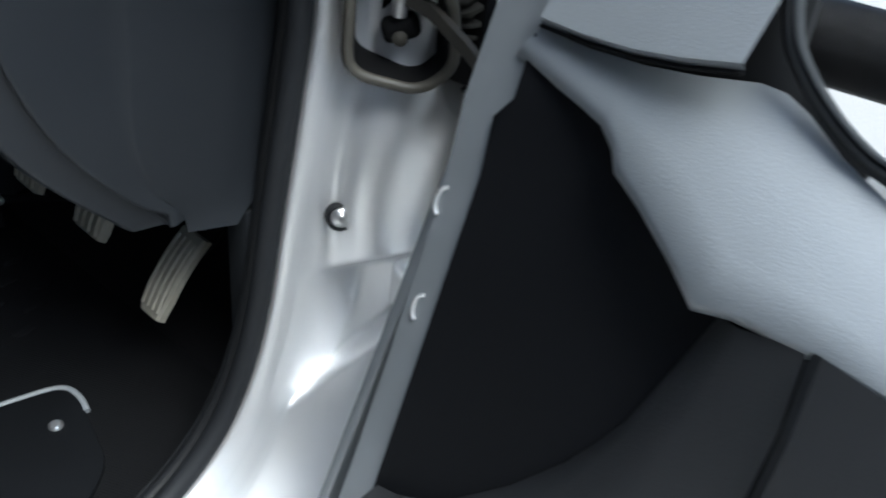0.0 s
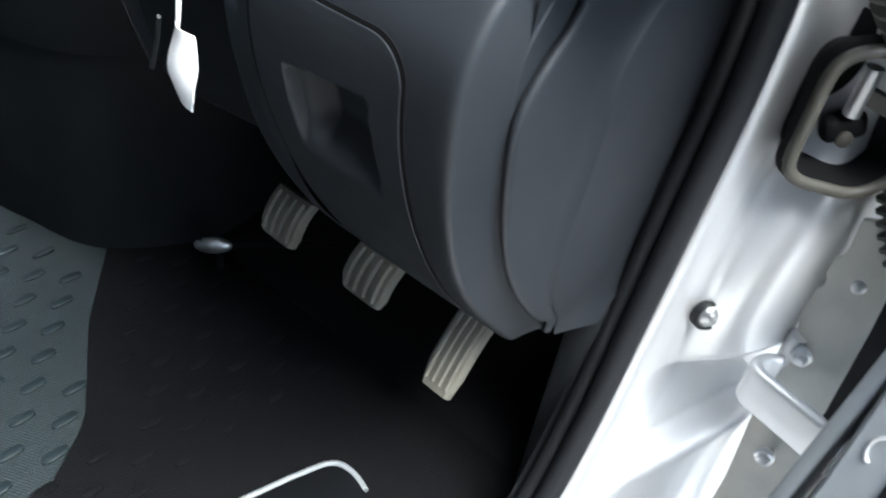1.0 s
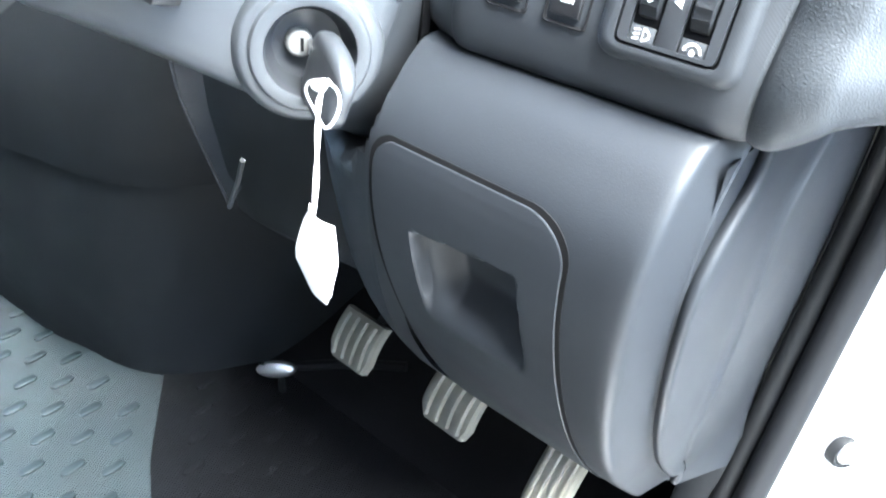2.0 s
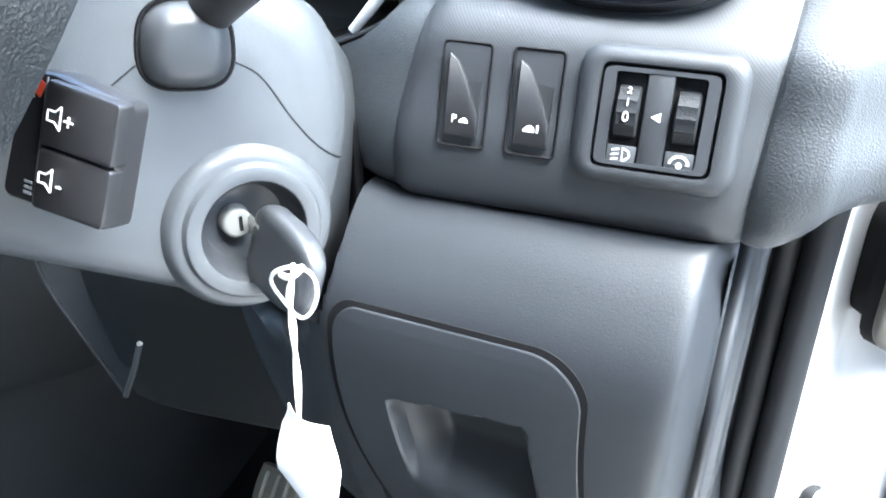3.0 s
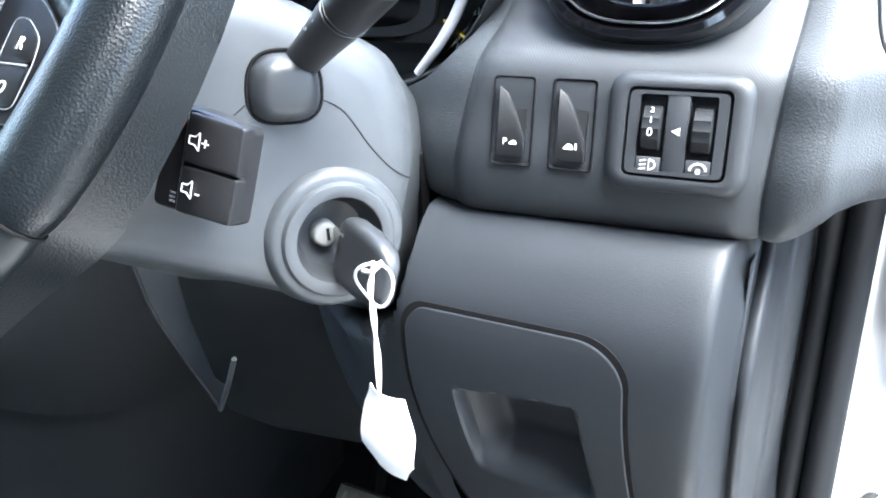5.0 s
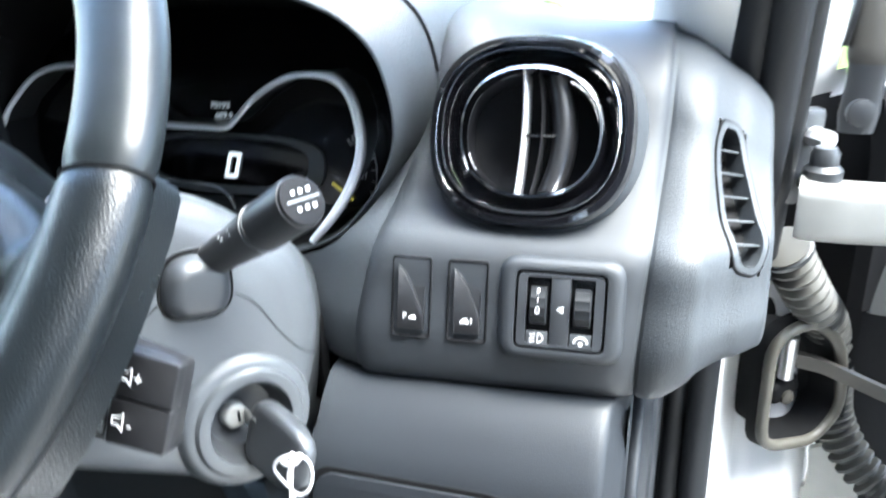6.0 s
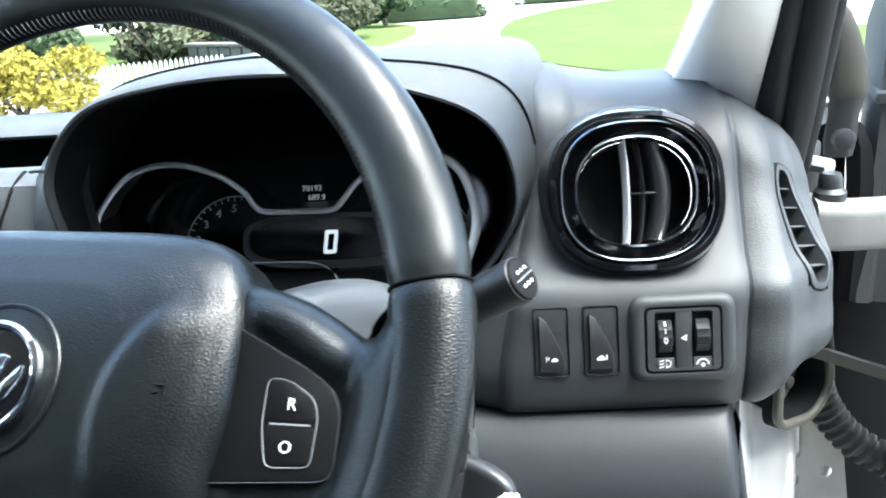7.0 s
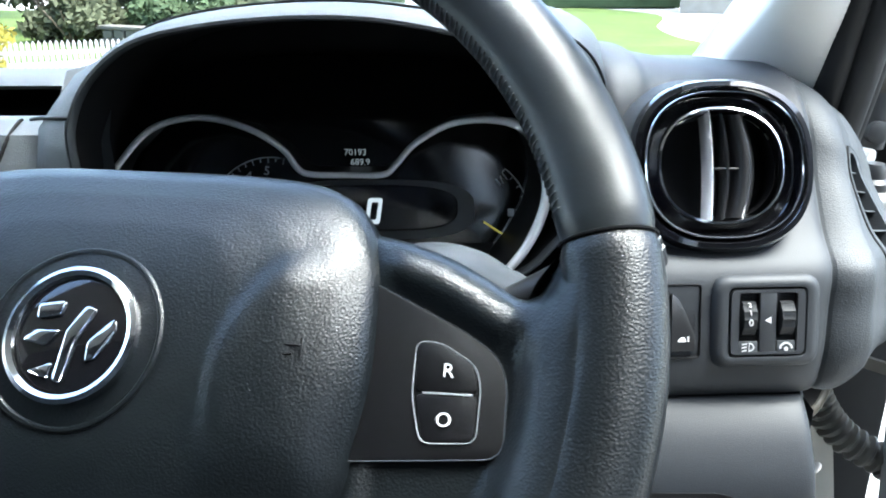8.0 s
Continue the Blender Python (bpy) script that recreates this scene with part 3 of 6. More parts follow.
def hood_ring(scale_x, scale_z, y, flare=0.0):
    out = []
    for x, z in LIP:
        sx = -0.607 + (x + 0.607) * scale_x
        low = max(0.0, (1.30 - z) / 0.1)
        # the lip runs back as it comes down on the far side, and widens into a shoulder on the near side
        lean = 0.030 * low if x < -0.56 else 0.010 * low + 0.005 * ((x + 0.56) / 0.1) ** 2
        side = flare * step(x, -0.575, -0.480)
        out.append((sx + side, y + min(lean, 0.06), LIP_MID[1] + (z - LIP_MID[1]) * scale_z + 1.1 * side * step(z, 1.26, 1.33)))
    return out


hood = part("instrument_hood", loft([hood_ring(0.985, 0.985, 0.285), hood_ring(1.0, 1.0, 0.262), hood_ring(1.004, 1.012, 0.2585), hood_ring(1.012, 1.030, 0.2585), hood_ring(1.022, 1.050, 0.263),
                                     hood_ring(1.034, 1.066, 0.275, 0.001), hood_ring(1.044, 1.076, 0.292, 0.005), hood_ring(1.050, 1.080, 0.315, 0.010), hood_ring(1.055, 1.06, 0.36, 0.016), hood_ring(1.055, 0.98, 0.44, 0.020), hood_ring(1.05, 0.82, 0.56, 0.02)], True), DASH, dash,
            "soft grey instrument hood over the dials", 60)
part("hood_liner", loft([hood_ring(0.995, 0.995, 0.2655), hood_ring(0.975, 0.975, 0.290), hood_ring(0.955, 0.955, 0.322), hood_ring(0.95, 0.95, 0.352)], True, (False, True)), BLACK, hood)
part("hood_seam", tube([Vector(p) + Vector((0, -0.0004, 0.0006)) for p in hood_ring(1.0465, 1.0778, 0.300, 0.0070)][6:49], 0.0008, 6), BLACK, hood)

# dash top that runs to the glass
part("top_pad", loft([[(x, 0.34, 1.235), (x, 0.345, 1.285), (x, 0.38, 1.318 + up), (x, 0.50, 1.318 + 0.8 * up), (x, 0.62, 1.298 + 0.4 * up), (x, 0.80, 1.262), (x, 0.80, 1.15)] for x, up in ((-0.795, 0.0), (-0.72, 0.016), (-0.60, 0.026), (-0.50, 0.024), (-0.455, 0.014))], False), DASH, dash)
part("far_top_pad", loft([[(x, 0.565, 1.23), (x, 0.565, 1.288), (x, 0.470, 1.2925), (x, 0.456, 1.2945), (x, 0.4535, 1.2975), (x, 0.462, 1.302), (x, 0.50, 1.304), (x, 0.62, 1.290), (x, 0.80, 1.262), (x, 0.80, 1.15)] for x in (-2.15, -1.6, -1.2, -0.795)], False), DASH, dash)
part("tray_back", rbox(1.36, 0.006, 0.055, 0.001, pose(-1.47, 0.5600, 1.2600)), BLACK, dash)
part("tray_floor", rbox(1.36, 0.235, 0.006, 0.001, pose(-1.47, 0.4450, 1.2400)), BLACK, dash)

# knee panel below the switches
KNEEP = [(0.300, 1.1570), (0.262, 1.1600), (0.2420, 1.1610), (0.2320, 1.1580), (0.2175, 1.1440), (0.2055, 1.122), (0.2035, 1.09), (0.2095, 1.045), (0.225, 0.995), (0.248, 0.952), (0.276, 0.915), (0.303, 0.884), (0.316, 0.869), (0.324, 0.868), (0.36, 0.880)]
KNEEP = [(p.x, p.y) for p in smooth_path([(a, b, 0) for a, b in KNEEP], 4)]


def knee_y(z):
    run = [(b, a) for a, b in KNEEP if b <= 1.1371 and a < 0.318]
    for (z1, y1), (z2, y2) in zip(run, run[1:]):
        if z2 <= z <= z1:
            return y1 + (y2 - y1) * (z1 - z) / max(1e-9, z1 - z2)
    return run[-1][1] if z < run[-1][0] else run[0][1]


def knee_top(x):
    """Upper edge of the panel, cut away round the steering column."""
    run = [(-0.66, 1.060), (-0.60, 1.078), (-0.56, 1.086), (-0.530, 1.091), (-0.515, 1.100), (-0.507, 1.112), (-0.501, 1.128), (-0.4985, 1.140), (-0.4975, 1.164), (-0.30, 1.164)]
    for (x1, z1), (x2, z2) in zip(run, run[1:]):
        if x1 <= x <= x2:
            return z1 + (z2 - z1) * (x - x1) / (x2 - x1)
    return run[0][1]


def knee_cut(x, back):
    top, row = knee_top(x), []
    for i, (y, z) in enumerate(KNEEP):
        if z > top:
            y, z = knee_y(top) + 0.004 * (28 - min(i, 28)) ** 0.8 if top < 1.13 else y, top - 0.0004 * (28 - min(i, 28))
        row.append((x, y + back, z))
    return row


rows = [knee_cut(x, b) for x, b in ((-0.640, 0.105), (-0.620, 0.082), (-0.600, 0.062), (-0.580, 0.045), (-0.560, 0.030), (-0.545, 0.019), (-0.530, 0.010), (-0.522, 0.0065), (-0.515, 0.004), (-0.510, 0.0026), (-0.506, 0.0015), (-0.5035, 0.001), (-0.5015, 0.0005), (-0.4998, 0.0), (-0.4985, 0.0), (-0.4975, 0.0), (-0.485, 0.0), (-0.44, 0.0), (-0.394, 0.0), (-0.380, 0.0), (-0.368, 0.0), (-0.3625, 0.0),
                                    (-0.3590, 0.0003), (-0.3568, 0.0009), (-0.3550, 0.0021), (-0.3540, 0.0040), (-0.3532, 0.0070), (-0.3518, 0.0125), (-0.3498, 0.0195), (-0.3478, 0.0260), (-0.3465, 0.0300), (-0.3452, 0.0318))]
bm = loft(rows, False)
bmesh.ops.delete(bm, geom=[f for f in bm.faces if -0.483 < f.calc_center_median().x < -0.393 and 0.93 < f.calc_center_median().z < 1.105], context="FACES")
knee = part("knee_panel", bm, KNEE, dash, "leather grained grey panel with storage lid", 60)


rows = []
for k in range(31):
    z = 0.853 + 0.299 * k / 30
    edge = knee_y(max(z, 0.870)) + 0.034 * step(z, 1.085, 1.152)
    taper = 0.0070 * (1 - step(z, 0.86, 1.0))
    fold = edge + 0.046 + 0.070 * step(z, 0.87, 1.075)
    rear = 0.384 + 0.176 * step(z, 0.82, 1.0)
    low, z = z, z + 0.014 * (1 - step(z, 0.853, 0.90))
    row = [(-0.3462, knee_y(max(z, 0.870)) + 0.0300, z), (-0.3455, edge + 0.0322, z), (-0.3450, edge + 0.0316, z), (-0.3436, edge + 0.0306, z), (-0.3420, edge + 0.0303, z), (-0.3406, edge + 0.0308, z), (-0.3397, edge + 0.0322, z), (-0.3392, edge + 0.0350, z)]
    row += [(-0.3392 + (0.0042 - taper) * q, edge + 0.0350 + (fold - edge - 0.0350) * q, z) for q in (0.25, 0.5, 0.75, 1.0)]
    z = low
    row += [(-0.3340 - taper, fold + 0.0012, z), (-0.3330 - taper, fold + 0.0035, z), (-0.3290 - 0.5 * taper, fold * 0.5 + rear * 0.5, z), (-0.3230, rear, z), (-0.3260, rear + 0.002, z)]
    rows.append(row)
part("side_panel", loft(rows, False), KNEE, dash, "stepped side cover beside the door seal", 60)

# storage lid, set in the knee panel, with a finger scoop
def lid_sides(z):
    t = step(z, 0.91, 1.1)
    return -0.4660 - 0.0300 * t, -0.3735 - 0.0145 * t


def lid_point(s, t, grow=0.0, out=0.0):
    """s, t in 0..1 over the lid, with its upper corners rounded."""
    z = 0.900 + (1.1205 - 0.900 + grow) * t
    l, r = lid_sides(z)
    l, r = l - grow, r + grow
    near, tight = (1.1205 + grow - z) / 0.022, (1.1205 + grow - z) / 0.014
    l += 0.012 * (1 - math.sqrt(max(0.0, 1 - (1 - tight) ** 2))) if tight < 1 else 0.0
    r -= 0.024 * (1 - math.sqrt(max(0.0, 1 - (1 - near) ** 2))) if near < 1 else 0.0
    return l + (r - l) * s, z, out


def scoop(x, z):
    slant = (z - 1.06) * -0.16
    a = 0.35 * step(x, -0.4695 + slant, -0.4660 + slant) + 0.65 * step(x, -0.4665 + slant, -0.4520 + slant)
    a *= 1 - step(x, -0.4110 + slant, -0.4050 + slant)
    top = 1.0795 + (x + 0.44) * 0.10
    b = step(z, 1.022, 1.050) * (1 - step(z, top - 0.003, top + 0.0035))
    return 0.023 * a * b


def lid_mesh(grow, out, n=64, dip=True):
    grid = []
    for j in range(n + 1):
        row = []
        for i in range(n + 1):
            x, z, _ = lid_point(i / n, 1 - (1 - j / n) ** 2.0, grow)
            row.append((x, knee_y(z) - out + (scoop(x, z) if dip else 0.0), z))
        grid.append(row)
    return loft(grid, False)


part("storage_lid", lid_mesh(0.0, 0.0012, 80), KNEE, knee, "storage compartment lid with a scooped finger grip", 30)
rim_pts = [(0.0, 1 - (1 - k / 40) ** 2.4) for k in range(40)] + [(k / 10, 1.0) for k in range(10)] + [(1.0, 1 - (k / 40) ** 2.4) for k in range(40)] + [(1 - k / 10, 0.0) for k in range(10)]


def lid_edge(grow, out):
    ring = []
    for a, t in rim_pts:
        x, z, _ = lid_point(a, t, grow)
        ring.append((x, knee_y(z) - out, z))
    return ring


part("lid_gap", loft([lid_edge(0.0030, -0.0005), lid_edge(0.0029, 0.0004), lid_edge(0.0, 0.0003), lid_edge(-0.003, -0.006)], True), BLACK, knee)
part("lid_edge", loft([lid_edge(0.0, 0.0012), lid_edge(0.0004, 0.0009), lid_edge(0.0004, 0.0002), lid_edge(-0.0005, -0.004)], True), KNEE, knee)

# switches in the fascia
SW = axes((-0.42, 0.2375, 1.2065), (1.0, 0.055, 0.0), (0.0, 0.235, 0.972))


def rocker(x, y, symbol):
    m = SW @ pose(x, y, 0)
    dish = [[(p[0], p[1], h) for p in rounded([(-w, -v), (w, -v), (w, v), (-w, v)], 0.0022)] for w, v, h in ((0.0099, 0.0199, -0.004), (0.0099, 0.0199, -0.0002), (0.0095, 0.0195, 0.0002), (0.0089, 0.0189, -0.0004), (0.0077, 0.0174, -0.0036), (0.0075, 0.0172, -0.0060))]
    sw = part("rocker_switch", loft(dish, True, (False, True), m), DULL, dash, "black rocker switch in a grey surround")
    lower = [(-0.0064, -0.0155), (0.0064, -0.0155), (0.0064, -0.008), (0.004, -0.002), (0.0005, 0.006), (-0.0030, 0.0125), (-0.0064, 0.0150)]
    part("rocker", loft([[(x0, y0, z0 + dz) for x0, y0, z0 in ((-0.0064, -0.0158, 0.0008), (-0.0064, -0.004, 0.0004), (-0.0064, 0.008, -0.0012), (-0.0064, 0.0160, -0.0016))] +
                         [(x0, y0, z0 + dz) for x0, y0, z0 in ((0.0064, 0.0160, -0.0016), (0.0064, 0.008, -0.0012), (0.0064, -0.004, 0.0004), (0.0064, -0.0158, 0.0008))] for dz in (-0.005, 0.0)], True, (False, True), m), ROCKER, sw)
    part("rocker_face", slab(lower, -0.001, 0.0016, m, 0.0003), SWITCH, sw)
    if symbol == "P":
        words("P", 0.0044, m @ pose(-0.0026, -0.0092, 0.0018), "symbol", WHITE, sw)
        part("symbol", slab([(-0.0006, -0.0103), (0.0030, -0.0103), (0.0030, -0.0093), (0.0016, -0.0082), (-0.0006, -0.0094)], 0.0016, 0.0019, m, 0.0001), WHITE, sw)
    else:
        part("symbol", slab([(-0.003, -0.0105), (0.0014, -0.0105), (0.0014, -0.0094), (0.0004, -0.0080), (-0.0012, -0.0080), (-0.003, -0.0096)], 0.0016, 0.0019, m, 0.0001), WHITE, sw)
        part("symbol", slab([(0.0021, -0.0105), (0.0029, -0.0105), (0.0029, -0.0076), (0.0021, -0.0076)], 0.0016, 0.0019, m, 0.0001), WHITE, sw)
    return sw


rocker(-0.0320, 0.0005, "P")
rocker(-0.0045, 0.0005, "car")

# headlamp leveller and dimmer wheels
LV = SW @ pose(0.0395, 0.0, 0)
pillow = [[(p[0], p[1], h) for p in rounded([(-w, -v), (w, -v), (w, v), (-w, v)], r, 6)] for w, v, r, h in ((0.0295, 0.0250, 0.010, -0.003), (0.0288, 0.0243, 0.0095, -0.0002), (0.0276, 0.0231, 0.009, 0.0017), (0.0258, 0.0214, 0.008, 0.0029), (0.0232, 0.0196, 0.006, 0.0033), (0.0210, 0.0185, 0.004, 0.0030), (0.0206, 0.0181, 0.003, 0.0010))]
lev = part("thumbwheel_panel", loft(pillow, True, (False, False), LV), MESHED, dash, "grey panel with two thumbwheels and white symbols", 60)
part("insert_gap", slab(rounded([(-0.0206, -0.0181), (0.0206, -0.0181), (0.0206, 0.0181), (-0.0206, 0.0181)], 0.003), -0.004, 0.0012, LV), BLACK, lev)
outer = rounded([(-0.0196, -0.0171), (0.0196, -0.0171), (0.0196, 0.0171), (-0.0196, 0.0171)], 0.003)
part("insert_rim", frame_ring(outer, rounded([(-0.0155, -0.0156), (0.0155, -0.0156), (0.0155, 0.0156), (-0.0155, 0.0156)], 0.0015), 0.0, 0.0036, LV), BEZEL, lev)
part("centre_bar", rbox(0.0090, 0.0322, 0.004, 0.0006, LV @ pose(0, 0, 0.0014)), BEZEL, lev)
for sx in (-1, 1):
    m = LV @ pose(sx * 0.0101, 0.0018, -0.0065)
    ring = []
    for k in range(36):
        a = 2 * math.pi * k / 36
        r = 0.0122 + (0.00035 if k % 2 else -0.00025)
        ring.append((r * math.cos(a), r * math.sin(a)))
    wheel_bm = loft([[(xx * s, p[0] * q, p[1] * q) for p in ring] for xx, s, q in ((-0.0040, 1, 0.93), (-0.0034, 1, 1.0), (0.0034, 1, 1.0), (0.0040, 1, 0.93))], True, (True, True), m)
    part("thumbwheel", wheel_bm, DASH_DARK, lev)
    part("symbol_plate", rbox(0.0102, 0.0062, 0.0015, 0.0004, LV @ pose(sx * 0.0101, -0.0132, 0.0022)), SHROUD, lev)
    part("wheel_recess", rbox(0.0102, 0.0066, 0.0012, 0.0003, LV @ pose(sx * 0.0101, 0.0130, 0.0006)), SWITCH, lev)
words("0", 0.0050, LV @ pose(-0.0101, 0.0002, 0.0061), "mark", WHITE, lev)
words("1", 0.0036, LV @ pose(-0.0101, 0.0052, 0.0055, -18), "mark", WHITE, lev)
words("2", 0.0036, LV @ pose(-0.0101, 0.0092, 0.0037, -36), "mark", WHITE, lev)
part("mark", slab([(-0.0018, 0.0010), (0.0016, -0.0008), (0.0016, 0.0028)], 0.0033, 0.0036, LV, 0.0001), WHITE, lev)
# headlamp symbol: lens and beam bars; dimmer symbol: arc over a lamp
part("symbol", frame_ring([(-0.0098 + 0.0030 * math.cos(a), -0.0132 + 0.0024 * math.sin(a)) for a in [math.pi * (-0.5 + k / 10) for k in range(11)]], [(-0.0095 + 0.0021 * math.cos(a), -0.0132 + 0.0016 * math.sin(a)) for a in [math.pi * (-0.5 + k / 10) for k in range(11)]], 0.0028, 0.0032, LV), WHITE, lev)
for k in range(3):
    part("symbol", rbox(0.0026, 0.0006, 0.0004, 0, LV @ pose(-0.0122, -0.0150 + k * 0.0017, 0.0031, 0, 0, 12)), WHITE, lev)
part("symbol", frame_ring([(0.0101 + 0.0036 * math.cos(a), -0.0142 + 0.0034 * math.sin(a)) for a in [math.pi * k / 10 for k in range(11)]], [(0.0101 + 0.0027 * math.cos(a), -0.0142 + 0.0025 * math.sin(a)) for a in [math.pi * k / 10 for k in range(11)]], 0.0028, 0.0032, LV), WHITE, lev)
part("symbol", slab(squircle(0.0011, 0.0012, 2, 12, 0.0101, -0.0145), 0.0028, 0.0032, LV, 0.0001), WHITE, lev)

# ---- instruments ----
CL = axes((-0.607, 0.3215, 1.25), (1, 0, 0), (0, 0.30, 0.954))
cluster = part("dial_unit", slab(squircle(0.136, 0.072, 3.0, 48, 0, 0.014), -0.01, 0.0, CL), SCREEN, dash, "black dial unit with chrome outlined dials")
TRIM = [(-0.744, 1.258), (-0.7405, 1.267), (-0.735, 1.277), (-0.717, 1.2945), (-0.690, 1.3005), (-0.662, 1.2945), (-0.642, 1.283), (-0.634, 1.273), (-0.626, 1.2695), (-0.60, 1.269), (-0.584, 1.2695), (-0.577, 1.275), (-0.566, 1.2865), (-0.545, 1.2985),
        (-0.520, 1.3015), (-0.507, 1.295), (-0.500, 1.281), (-0.4975, 1.265), (-0.502, 1.248), (-0.511, 1.232), (-0.523, 1.217)]
def outline_at(x, z):
    near = step(x, -0.565, -0.505)
    return (x + 0.0045 * near, 0.2955 + 0.3 * (z - 1.25) - 0.019 * near, z)


trim_run = smooth_path([outline_at(x, z) for x, z in TRIM], 5)
part("chrome_outline", tube(trim_run, [0.0019 + 0.0010 * step(p.x, -0.53, -0.50) for p in trim_run], 10), SATIN, cluster)
part("dial_shroud", loft([[(p[0], p[1] + 0.0005, p[2]) for p in (outline_at(x, z) for x, z in TRIM)], [(-0.607 + (x + 0.607) * 0.985, 0.3185 + 0.3 * (z - 1.25), 1.25 + (z - 1.25) * 0.96) for x, z in TRIM]], False), SWITCH, cluster)
part("lower_outline", tube(smooth_path([(-0.70, 0.309, 1.222), (-0.66, 0.311, 1.230), (-0.633, 0.3115, 1.2315), (-0.604, 0.311, 1.2305), (-0.592, 0.309, 1.226), (-0.587, 0.307, 1.218)], 5), 0.0014, 8), CHROME, cluster)


def on_dial(x, z, lift=0.0012, turn=0.0):
    return CL @ pose(x + 0.607, (z - 1.25) / 0.954, lift, 0, 0, turn)


part("speed_digit", frame_ring(rounded([(-0.0052, -0.0078), (0.0036, -0.0078), (0.0056, 0.0078), (-0.0032, 0.0078)], 0.0016, 3), rounded([(-0.0026, -0.0053), (0.0015, -0.0053), (0.0030, 0.0053), (-0.0011, 0.0053)], 0.0008, 3), 0.0, 0.0004, on_dial(-0.5925, 1.2420)), LIT, cluster, "lit white speed digit")
words("70193", 0.0054, on_dial(-0.6035, 1.2757), "odometer", DIM, cluster)
words("689.9", 0.0054, on_dial(-0.6005, 1.2700), "trip_meter", DIM, cluster)
TC = (-0.655, 1.236)
for k in range(15):
    a = radians(182 - k * 7.5)
    r = 0.036
    part("tick", rbox(0.0036 if k % 2 == 0 else 0.0020, 0.0005, 0.0004, 0, on_dial(TC[0] + r * math.cos(a), TC[1] + r * 0.98 * math.sin(a), 0.0012, math.degrees(a))), WHITE, cluster)
part("dial_arc", tube([on_dial(TC[0] + 0.0375 * math.cos(radians(a)), TC[1] + 0.0368 * math.sin(radians(a))).translation for a in range(80, 184, 4)], 0.00035, 5), WHITE, cluster)
for k, ch in enumerate("12345"):
    a = radians(182 - k * 22)
    words(ch, 0.0075, on_dial(TC[0] + 0.0295 * math.cos(a), TC[1] + 0.0290 * math.sin(a), 0.0012, 10 - k * 5), "dial_figure", WHITE, cluster)
part("needle", rbox(0.012, 0.0010, 0.0008, 0, on_dial(-0.686, 1.2340, 0.003, 6)), NEEDLE, cluster)
part("needle", rbox(0.0165, 0.0011, 0.0008, 0, on_dial(-0.519, 1.2315, 0.003, -33)), NEEDLE, cluster)
words("0", 0.0078, on_dial(-0.5185, 1.2225, 0.0012, -32), "dial_figure", WHITE, cluster)
words("1/1", 0.0068, on_dial(-0.5150, 1.2600, 0.0012, 38), "dial_figure", WHITE, cluster)
FC = (-0.533, 1.240)
for k in range(9):
    a = radians(-38 + k * 11.5)
    part("tick", rbox(0.0030 if k % 4 == 0 else 0.0018, 0.0005, 0.0004, 0, on_dial(FC[0] + 0.032 * math.cos(a), FC[1] + 0.031 * math.sin(a), 0.0012, math.degrees(a))), WHITE, cluster)
part("dial_arc", tube([on_dial(FC[0] + 0.0338 * math.cos(radians(a)), FC[1] + 0.0325 * math.sin(radians(a))).translation for a in range(-42, 56, 4)], 0.00035, 5), WHITE, cluster)
part("fuel_symbol", rbox(0.0038, 0.0046, 0.0004, 0.0001, on_dial(-0.5095, 1.2412)), WHITE, cluster)
part("fuel_symbol", rbox(0.0008, 0.0040, 0.0004, 0, on_dial(-0.5060, 1.2410)), WHITE, cluster)
pill = [(p[0] + 0.607 - 0.5915, p[1] + (1.2425 - 1.25)) for p in squircle(0.0600, 0.0180, 3.2, 64)]
part("speed_window", frame_ring(pill, [(p[0] + 0.607 - 0.5950, p[1] + (1.2435 - 1.25)) for p in squircle(0.0535, 0.0140, 3.2, 64)], 0.0, 0.003, CL), SHROUD, cluster)

part("column_surround", loft([[(x, 0.300, 1.10), (x, 0.292, 1.17), (x, 0.300, 1.215), (x, 0.33, 1.235)] for x in (-0.74, -0.60, -0.486)], False), DASH_DARK, dash)
# centre of the dash beyond the hood
part("hood_shoulder", loft([[(x, y, z) for y, z in ((0.360, 1.20), (0.300 + d, 1.21), (0.292 + d, 1.29 - e), (0.305 + d, 1.318 - e), (0.34 + d, 1.332 - e), (0.42, 1.335 - e), (0.5, 1.32 - e))] for x, d, e in ((-0.735, 0.0, -0.002), (-0.755, 0.0, 0.002), (-0.775, 0.008, 0.012), (-0.790, 0.018, 0.026), (-0.797, 0.03, 0.045))], False), DASH, dash)
part("centre_face", loft([[(x, y, z) for y, z in ((0.372, 1.25), (0.370, 1.286), (0.362, 1.292), (0.340, 1.293), (0.326, 1.287), (0.318, 1.27), (0.312, 1.24), (0.30, 1.18), (0.31, 1.05), (0.34, 0.99))] for x in (-1.35, -1.0, -0.80, -0.76)], False), DASH, dash)
part("hood_seam", tube([(-0.796, 0.3275, 1.2960), (-0.786, 0.3185, 1.2985), (-0.7706, 0.3066, 1.3008), (-0.757, 0.2990, 1.3020), (-0.744, 0.2965, 1.3030)], 0.0011, 6), BLACK, dash)
part("face_seam", tube(smooth_path([(-0.8085, 0.3410, 1.2932), (-0.8090, 0.3385, 1.2928), (-0.8097, 0.3320, 1.2900), (-0.8112, 0.3242, 1.2840), (-0.8141, 0.3203, 1.2757), (-0.820, 0.3160, 1.262), (-0.828, 0.3120, 1.240)], 4), 0.0012, 6), BLACK, dash)
part("tray_floor", rbox(1.30, 0.10, 0.008, 0.001, pose(-1.44, 0.412, 1.258)), BLACK, dash)

